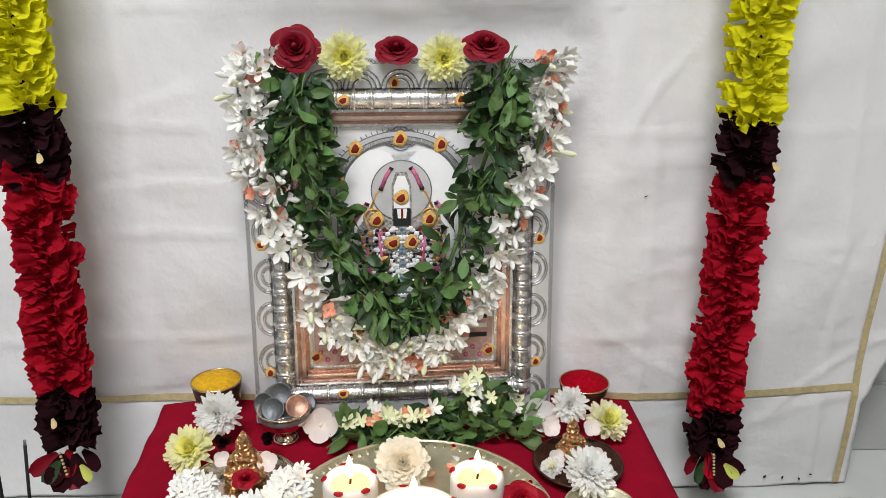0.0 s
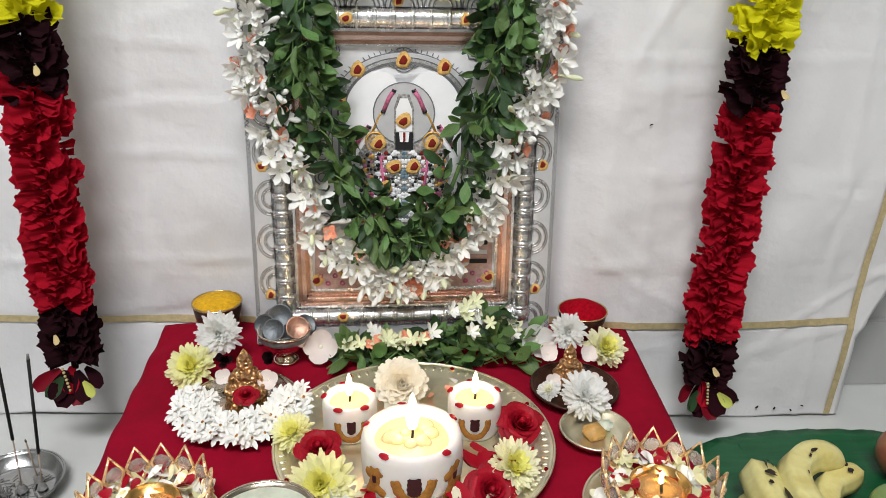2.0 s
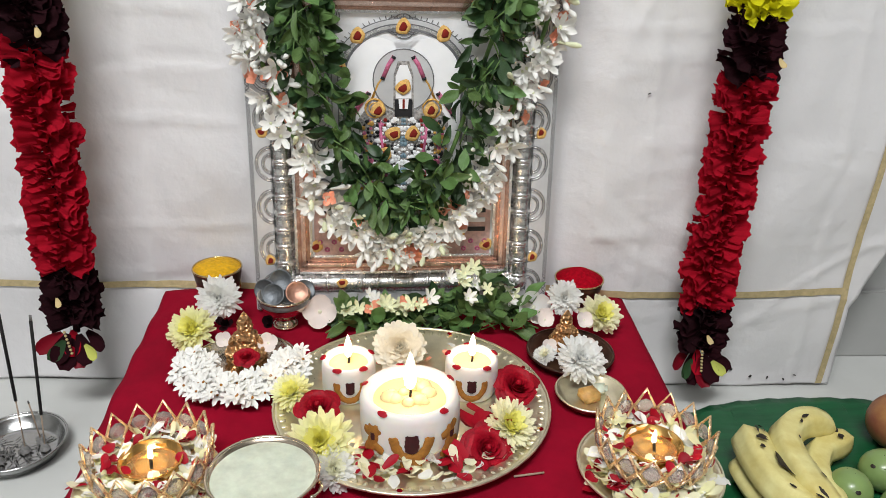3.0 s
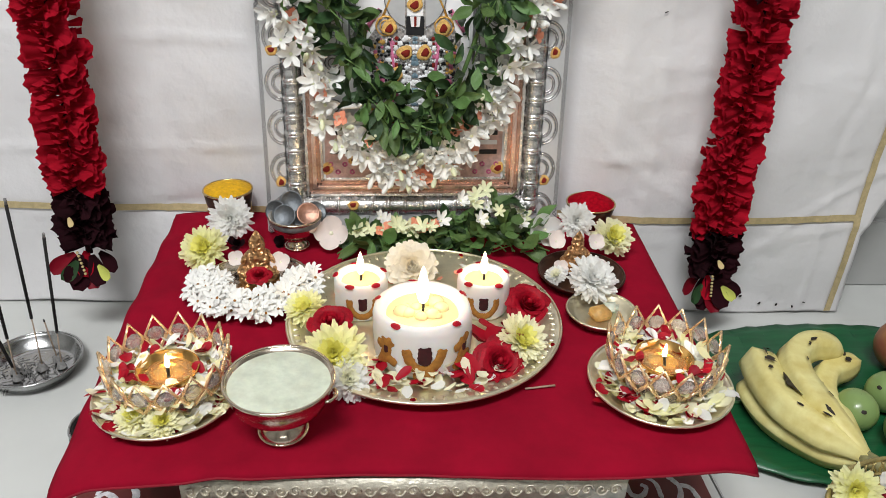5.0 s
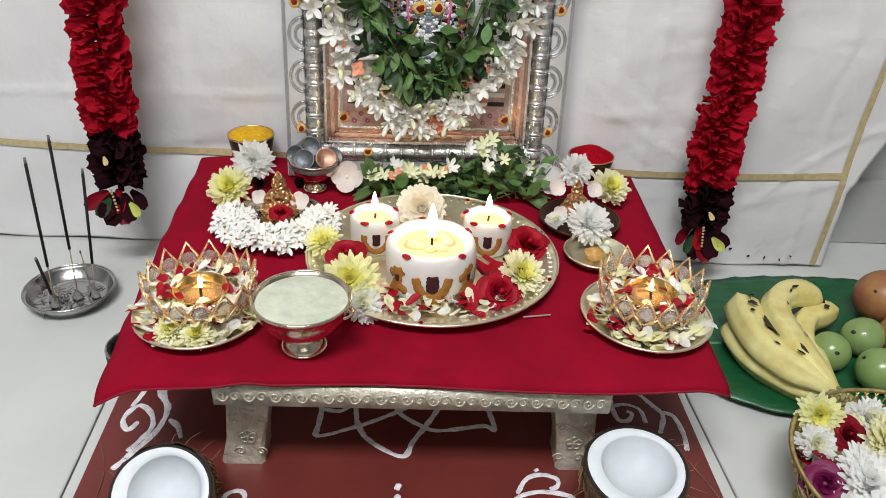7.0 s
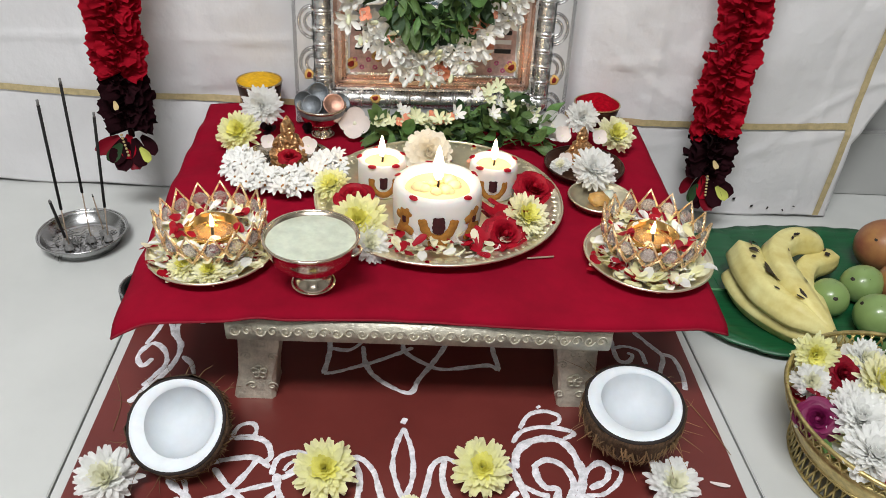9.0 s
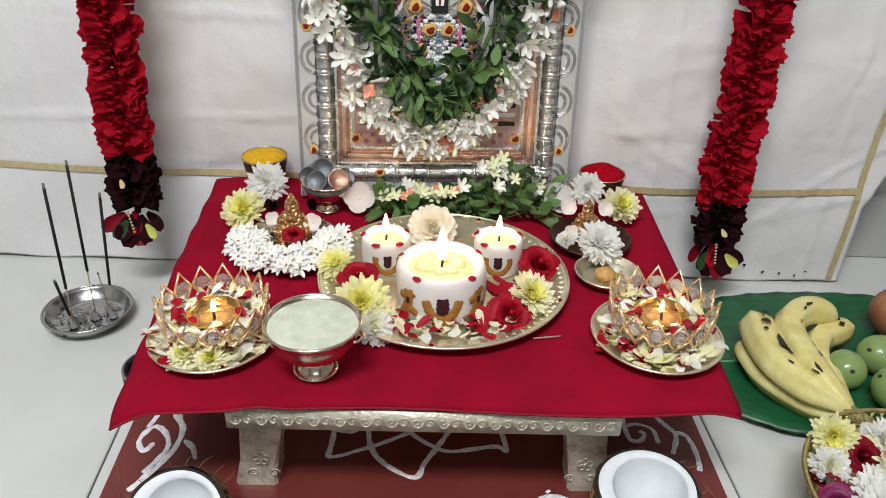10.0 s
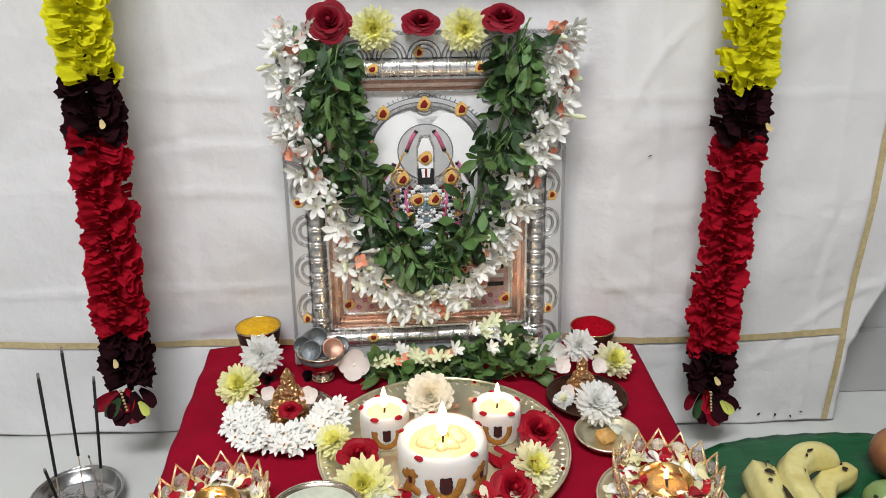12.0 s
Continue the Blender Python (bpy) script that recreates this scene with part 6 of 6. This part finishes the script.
# ---- coconuts ----
def coconut(x, y, z, r, rx, ry, label):
    root = thing("coconut_half", pose(x, y, z, rx, ry, 0), label, "coconut", "coconut halves")
    bm = lathe([(0, -r * 1.36), (r * 0.35, -r * 1.24), (r * 0.70, -r * 0.94), (r * 0.95, -r * 0.46), (r * 1.02, -r * 0.05), (r * 1.02, r * 0.06), (r * 0.985, r * 0.085)], 44)
    for v in bm.verts:
        v.co += v.co.normalized() * (0.0025 * noise.noise(v.co * 90) + 0.0015 * noise.noise(v.co * 260))
    part("husk", bm, husk_m, root, "brown hairy husk")
    part("shell_rim", lathe([(r * 0.99, r * 0.075), (r * 0.985, r * 0.105), (r * 0.93, r * 0.115), (r * 0.91, r * 0.10)], 48, wob=0.018), shell_m, root, "dark broken shell edge")
    part("flesh", lathe([(r * 0.93, r * 0.112), (r * 0.91, r * 0.125), (r * 0.84, r * 0.118), (r * 0.76, r * 0.10), (r * 0.715, r * 0.06)], 48, wob=0.014, shift=(r * 0.07, r * 0.05)), flesh_m, root, "thick white cut flesh")
    part("hollow", lathe([(r * 0.715, r * 0.062), (r * 0.68, -r * 0.04), (r * 0.60, -r * 0.20), (r * 0.44, -r * 0.34), (r * 0.22, -r * 0.42), (0, -r * 0.44)], 48, wob=0.014, shift=(r * 0.07, r * 0.05)), fleshin_m, root, "dull hollow of the flesh")
    bm = bmesh.new()
    for i in range(900):
        a, s = R.uniform(0, 6.283), R.uniform(0.05, 1.25)
        d = Vector((math.cos(a) * math.cos(s), math.sin(a) * math.cos(s), -math.sin(s)))
        tng = Vector((R.uniform(-.6, .6), R.uniform(-.6, .6), -1))
        tng = (tng - d * tng.dot(d)).normalized()
        ln = R.uniform(0.008, 0.022)
        p = d * r * 1.01
        tube([p, p + tng * ln * 0.5 + d * 0.0016, p + tng * ln + d * R.uniform(0.0, 0.004)], [0.0007, 0.0006, 0.0002], 3, bm, caps=False)
    for i in range(26):
        a, s = R.uniform(0, 6.283), R.uniform(-0.05, 0.7)
        d = Vector((math.cos(a) * math.cos(s), math.sin(a) * math.cos(s), -math.sin(s)))
        w = Vector((R.uniform(-1, 1), R.uniform(-1, 1), R.uniform(-0.6, 0.6)))
        p, ln = d * r, R.uniform(0.012, 0.028)
        tube([p, p + d * ln * 0.5 + w * 0.003, p + d * ln + w * 0.010], [0.0004, 0.0003, 0.00012], 3, bm, caps=False)
    tagged(part("fibre_tuft", bm, fibre_m, root, "loose coir fibres"), "", "", "", "stuff")
    return root


coconut(-0.225, 0.512, 0.0500, 0.0415, 35, -5, "halved coconut tipped forward, white flesh showing, on sheet")
coconut(0.163, 0.522, 0.0600, 0.0435, 8, -3, "halved coconut standing upright, hairy husk, on sheet")
mum(-0.280, 0.487, 0.014, 0.029, "white", 24, 0, None, "on the maroon sheet", "sheet flowers")
mum(-0.103, 0.490, 0.018, 0.029, "lemon", 30, 0, None, "on the maroon sheet", "sheet flowers")
mum(0.029, 0.490, 0.018, 0.028, "lemon", 28, 0, None, "on the maroon sheet", "sheet flowers")
mum(0.192, 0.474, 0.014, 0.026, "white", 24, 0, None, "on the maroon sheet", "sheet flowers")
mum(-0.031, 0.448, 0.012, 0.018, "cream", 20, 0, None, "on the maroon sheet", "sheet flowers")
for x, y, a in ((0.232, 0.485, -30), (0.206, 0.536, 10)):
    bm = bmesh.new()
    blade(bm, Matrix(), 0.017, 0.005, 0.4, 0.4, 0.4)
    tagged(part("fallen_petal", bm, blush_m, None, "", pose(x, y, 0.0030, 0, 0, a)), "single pale fallen petal on maroon sheet", "petal", "fallen petals")
for pts in (((-0.315, 0.62), (-0.300, 0.585), (-0.297, 0.55)), ((0.243, 0.585), (0.254, 0.55), (0.262, 0.515))):
    tagged(part("loose_fibre", tube(spline([(x, y, 0.0032) for x, y in pts], 5), 0.0004, 4), fibre_m), "loose coconut fibre lying on the sheet", "fibre", "loose fibres")

# ---- leaf plate with fruit ----
leafplate = thing("leaf_plate", pose(0.480, 0.762, 0.0), "large glossy green leaf laid flat under the fruit", "leaf")
bm = bmesh.new()
AX, AY, EXP = 0.205, 0.136, 2.5
rows = []
for i in range(13):
    s = i / 12
    rows.append([])
    for k in range(96):
        a = 2 * math.pi * k / 96
        c, d = math.cos(a), math.sin(a)
        rr = (abs(c) ** EXP + abs(d) ** EXP) ** (-1 / EXP)
        x, y = AX * rr * c * s, AY * rr * d * s
        z = 0.003 + 0.006 * max(0, s - 0.72) / 0.28 + 0.0012 * math.sin(x * 160) * s + 0.0010 * noise.noise(Vector((x * 30, y * 30, 0)))
        rows[-1].append(bm.verts.new((x, y, z)))
for a, b in zip(rows, rows[1:]):
    for k in range(96):
        bm.faces.new((a[k], a[(k + 1) % 96], b[(k + 1) % 96], b[k]))
bmesh.ops.remove_doubles(bm, verts=bm.verts, dist=0.00001)
ob = part("blade", bm, banleaf_m, leafplate)
so = ob.modifiers.new("thickness", "SOLIDIFY")
so.thickness, so.offset = 0.0022, -1.0
part("midrib", tube([(-0.19 + 0.38 * i / 20, 0.0, 0.0052 + (0.004 if i in (0, 20) else 0)) for i in range(21)], 0.0020, 6), rib_m, leafplate, "pale midrib")
for i in range(22):
    x = -0.17 + 0.34 * i / 21
    for sy in (-1, 1):
        ln = AY * (1 - abs(x / AX) ** EXP) ** (1 / EXP) * 0.9
        part("vein", tube([(x + 0.006 * t, sy * ln * t, 0.0040 + 0.006 * max(0, t * 0.9 - 0.72) / 0.28 + 0.0006) for t in (0.02, 0.3, 0.6, 0.8, 1.0)], 0.0005, 4), banleaf_m, leafplate)


def banana(ctrl, r, parent, spots):
    pts = spline(ctrl, 7)
    n = len(pts)
    rad = []
    for i in range(n):
        s = i / (n - 1)
        g = r * min(1.0, 0.30 + 2.6 * s) if s < 0.27 else r
        if s > 0.80:
            g = r * math.sqrt(max(0.03, 1 - ((s - 0.80) / 0.20) ** 2))
        rad.append(g)
    bm = tube(pts, rad, 5)
    bmesh.ops.subdivide_edges(bm, edges=list(bm.edges), cuts=2, use_grid_fill=True, smooth=0.75)
    ob = part("banana", bm, ban_m, parent, "ripe yellow banana with dark specks")
    part("blossom_end", lathe([(0, 0.003), (0.003, 0.002), (0.0034, -0.002), (0, -0.003)], 8), spot_m, ob, "dark banana tip", pose(*pts[-1]))
    for s, ang, ln, wd in spots:
        i = int(s * (n - 2))
        d = (pts[i + 1] - pts[i]).normalized()
        up = Vector((0, -0.35, 1))
        up = (up - d * up.dot(d)).normalized()
        side = d.cross(up)
        a = math.radians(ang)
        nrm = up * math.cos(a) + side * math.sin(a)
        bmk = bmesh.new()
        rws = []
        for u in range(-4, 5):
            row = []
            for q in (-1, -0.5, 0, 0.5, 1):
                t = u / 4
                kk = i + t * ln / max(1e-4, (pts[i + 1] - pts[i]).length)
                kk = min(n - 1.001, max(0, kk))
                j = int(kk)
                c = pts[j].lerp(pts[j + 1], kk - j)
                rr = rad[j] + (rad[j + 1] - rad[j]) * (kk - j)
                w = wd * math.sqrt(max(0.04, 1 - t * t)) * (1 + 0.9 * noise.noise(Vector((u * 0.7, q * 0.8 + 3, s * 19))))
                b = a + q * w / rr
                row.append(bmk.verts.new(c + (up * math.cos(b) + side * math.sin(b)) * (rr * 1.004 + 0.0004)))
            rws.append(row)
        for x_, y_ in zip(rws, rws[1:]):
            for j in range(4):
                bmk.faces.new((x_[j], x_[j + 1], y_[j + 1], y_[j]))
        part("bruise", bmk, spot_m, ob, "dark brown bruise")


bunch = thing("banana_bunch", pose(0, 0, 0), "bunch of ripe bananas with dark bruises on leaf", "bananas")
ST = (0.411, 0.640, 0.036)
banana([ST, (0.396, 0.657, 0.040), (0.378, 0.678, 0.041), (0.364, 0.708, 0.041), (0.363, 0.750, 0.041), (0.370, 0.784, 0.039), (0.373, 0.802, 0.036)], 0.0208, bunch,
       ((0.60, 34, 0.019, 0.0064), (0.54, 50, 0.026, 0.0042), (0.70, 66, 0.026, 0.0030), (0.80, 62, 0.030, 0.0016), (0.78, 8, 0.005, 0.0058), (0.70, -4, 0.003, 0.0022), (0.83, 2, 0.008, 0.0013), (0.86, 26, 0.006, 0.0012), (0.34, 20, 0.005, 0.0016), (0.26, 34, 0.004, 0.0012), (0.45, -6, 0.004, 0.0012), (0.92, 30, 0.004, 0.0022)))
banana([ST, (0.399, 0.660, 0.046), (0.390, 0.700, 0.050), (0.392, 0.745, 0.050), (0.406, 0.780, 0.050), (0.430, 0.800, 0.048), (0.455, 0.804, 0.045), (0.474, 0.797, 0.040)], 0.0182, bunch,
       ((0.24, -18, 0.007, 0.0014), (0.30, 30, 0.004, 0.0016), (0.36, 44, 0.004, 0.0012), (0.66, 14, 0.003, 0.0020), (0.72, 4, 0.006, 0.0016), (0.90, -50, 0.006, 0.0014), (0.50, 24, 0.003, 0.0010)))
banana([ST, (0.396, 0.658, 0.024), (0.373, 0.684, 0.022), (0.356, 0.716, 0.022), (0.353, 0.752, 0.022), (0.358, 0.778, 0.022)], 0.0160, bunch, ((0.55, 40, 0.020, 0.004), (0.4, 60, 0.012, 0.002), (0.7, 50, 0.018, 0.003)))
banana([(0.414, 0.640, 0.032), (0.420, 0.690, 0.026), (0.425, 0.740, 0.024), (0.448, 0.778, 0.025), (0.472, 0.790, 0.026), (0.498, 0.800, 0.027)], 0.0165, bunch, ((0.85, 0, 0.004, 0.003),))
part("stalk", tube([(0.406, 0.646, 0.036), (0.416, 0.636, 0.035), (0.424, 0.629, 0.032)], [0.009, 0.0078, 0.0068], 10), bstem_m, bunch, "cut woody stalk end")


def fruit(name, x, y, r, stretch, material, label, turn, tilt=0, z=None):
    bm = bmesh.new()
    bmesh.ops.create_uvsphere(bm, u_segments=28, v_segments=18, radius=r)
    for v in bm.verts:
        s = v.co.x / r
        v.co.x *= stretch
        v.co.y *= 1 - 0.10 * s
        v.co.z *= 1 - 0.05 * s
    root = thing(name, pose(x, y, (z or r) + 0.0045, 0, tilt, turn), label, "mango", "mangoes")
    ob = part("skin", bm, material, root)
    part("stem_scar", lathe([(0, 0.0012), (0.002, 0.001), (0.0032, 0)], 10), spot_m, root, "dark stem scar", aim((-r * stretch * 0.80, 0, r * 0.56), (1, 0, 0.6), (-0.6, 0, 1)))
    for k in range(5):
        d = Vector((R.uniform(-0.7, 0.7), R.uniform(-0.8, 0.3), R.uniform(0.3, 1))).normalized()
        part("speck", lathe([(0, 0.0002), (0.0003, 0.00015), (0.00045, 0)], 7, wob=0.3), spot_m, root, "", aim((d.x * r * stretch, d.y * r * (1 - 0.1 * d.x), d.z * r * (1 - 0.05 * d.x)), d.orthogonal(), (d.x / stretch, d.y, d.z)) @ Matrix.Diagonal((1, R.uniform(0.8, 2), 1, 1)))
    return root


fruit("mango", 0.449, 0.722, 0.0215, 1.08, mango_m, "small round green mango on the leaf", 75, 0)
fruit("mango", 0.502, 0.746, 0.0225, 1.15, mango_m, "small oval green mango on the leaf", 20, 0)
fruit("mango", 0.488, 0.684, 0.0245, 1.12, mango_m, "small oval green mango on the leaf", -15, 0)
fruit("mango", 0.562, 0.812, 0.0330, 1.12, rmango_m, "ripe red and orange mango on leaf", 30, 0)
fruit("mango", 0.548, 0.734, 0.0290, 1.15, rmango_m, "ripe red and orange mango on leaf", -40, 0)

# ---- flower basket ----
BC, BR0, BR1, BH = (0.402, 0.502), 0.082, 0.104, 0.068
basket = thing("flower_basket", pose(BC[0], BC[1], 0.0006), "round gilded openwork metal basket full of flowers", "basket")


def ring(r, z, t, name="ring", label=""):
    part(name, tube([(r * math.cos(a), r * math.sin(a), z) for a in (2 * math.pi * i / 72 for i in range(72))], t, 6, closed=True), basket_m, basket, label)


ring(0.083, 0.0016, 0.0016, "foot_ring", "gilded foot ring")
ring(0.0805, 0.024, 0.0018)
ring(0.088, 0.030, 0.0016)
ring(0.1005, 0.058, 0.0014)
ring(0.1045, 0.071, 0.0022, "rim", "thick gilded rim")
part("base", lathe([(0, 0.0265), (0.080, 0.0265), (0.088, 0.0300), (0.0865, 0.0305), (0.079, 0.028), (0, 0.028)], 60), basket_m, basket, "gilded floor of the basket")
part("wall_band", lathe([(0.0880, 0.030), (0.0945, 0.044), (0.0990, 0.056), (0.0978, 0.056), (0.0932, 0.044), (0.0868, 0.031)], 72), basket_m, basket, "embossed gilded band")
for i in range(70):
    a = 2 * math.pi * i / 70
    for s in (-1, 1):
        b = a + s * 0.07
        part("lattice_bar", tube([(0.083 * math.cos(a), 0.083 * math.sin(a), 0.002), (0.0805 * math.cos(b), 0.0805 * math.sin(b), 0.0235)], 0.0012, 4), basket_m, basket)
        part("lattice_bar", tube([(0.1005 * math.cos(a), 0.1005 * math.sin(a), 0.057), (0.1042 * math.cos(b), 0.1042 * math.sin(b), 0.071)], 0.0010, 4), basket_m, basket)
bx, by = BC
for x, y, z, r, c, rx, ry in ((0.342, 0.568, 0.078, 0.022, "lemon", 50, -35), (0.327, 0.540, 0.070, 0.019, "white", 40, -20), (0.378, 0.526, 0.082, 0.028, "cream", 35, 10),
                              (0.345, 0.490, 0.074, 0.029, "snow", 22, -8), (0.338, 0.452, 0.072, 0.030, "snow", 15, -8), (0.395, 0.470, 0.078, 0.029, "snow", 10, 5), (0.358, 0.512, 0.070, 0.024, "snow", 20, -20),
                              (0.425, 0.560, 0.076, 0.026, "snow", 30, 15), (0.450, 0.510, 0.076, 0.028, "lemon", 15, 10), (0.400, 0.425, 0.072, 0.028, "white", 5, 0), (0.455, 0.455, 0.072, 0.027, "snow", 0, 10), (0.395, 0.572, 0.066, 0.022, "white", 35, 0)):
    mum(x, y, z, r, c, rx, ry, None, "heaped in the basket", "basket flowers")
rose(0.318, 0.500, 0.064, 0.018, 30, -40, 0, "wine-coloured rose bud heaped in the basket", magenta_m, "basket flowers")
rose(0.364, 0.556, 0.064, 0.016, 40, 0, 0, "dark red rose heaped in the basket", darkrose_m, "basket flowers")
rose(0.352, 0.420, 0.066, 0.018, 20, -10, 0, "red rose heaped in the basket", rose_m, "basket flowers")
scatter("basket_petals", bx, by, 0.046, 0.0, 0.088, 170, (mum_w, mum_w, mum_y, darkrose_m, leaf_m), 0.024, "mixed petals filling the gilded basket", lift=0.020)

# room lamp fittings out of view; the wall one is added for the fill
fit = thing("ceiling_lamp", pose(-0.40, -0.58, 2.56), "white ceiling lamp panel, switched on", "lamp")
part("housing", box(1.24, 0.54, 0.05, 0.01, (0, 0, 0.0)), ceil_m, fit, smooth=False)
part("diffuser", box(1.16, 0.46, 0.004, 0.001, (0, 0, -0.028)), lampglass_m, fit, "glowing white diffuser", smooth=False)

# made-up housing where the front fill light stands
fill_housing = thing("fill_light_housing", pose(0.1, -2.415, 2.06), "plain white housing added for the unseen front fill light", "lamp")
part("housing", box(1.36, 0.045, 0.07, 0.008, (0, 0, 0.02)), ceil_m, fill_housing, smooth=False)

# floor tiles
TS = 0.604
for i in range(-3, 4):
    for k in range(-5, 2):
        x, y = -0.329 + TS * (i + 0.5), 0.415 + TS * (k + 0.5)
        if abs(x) > 2.3 or y > 1.4:
            continue
        if "tile" not in MESH:
            MESH["tile"] = finish(box(TS - 0.0022, TS - 0.0022, 0.0055, 0.0008, (0, 0, -0.00275)), "tile", False)
            MESH["tile"].materials.append(tile_m)
        part("tile", MESH["tile"], None, floor, "", pose(x, y, 0))
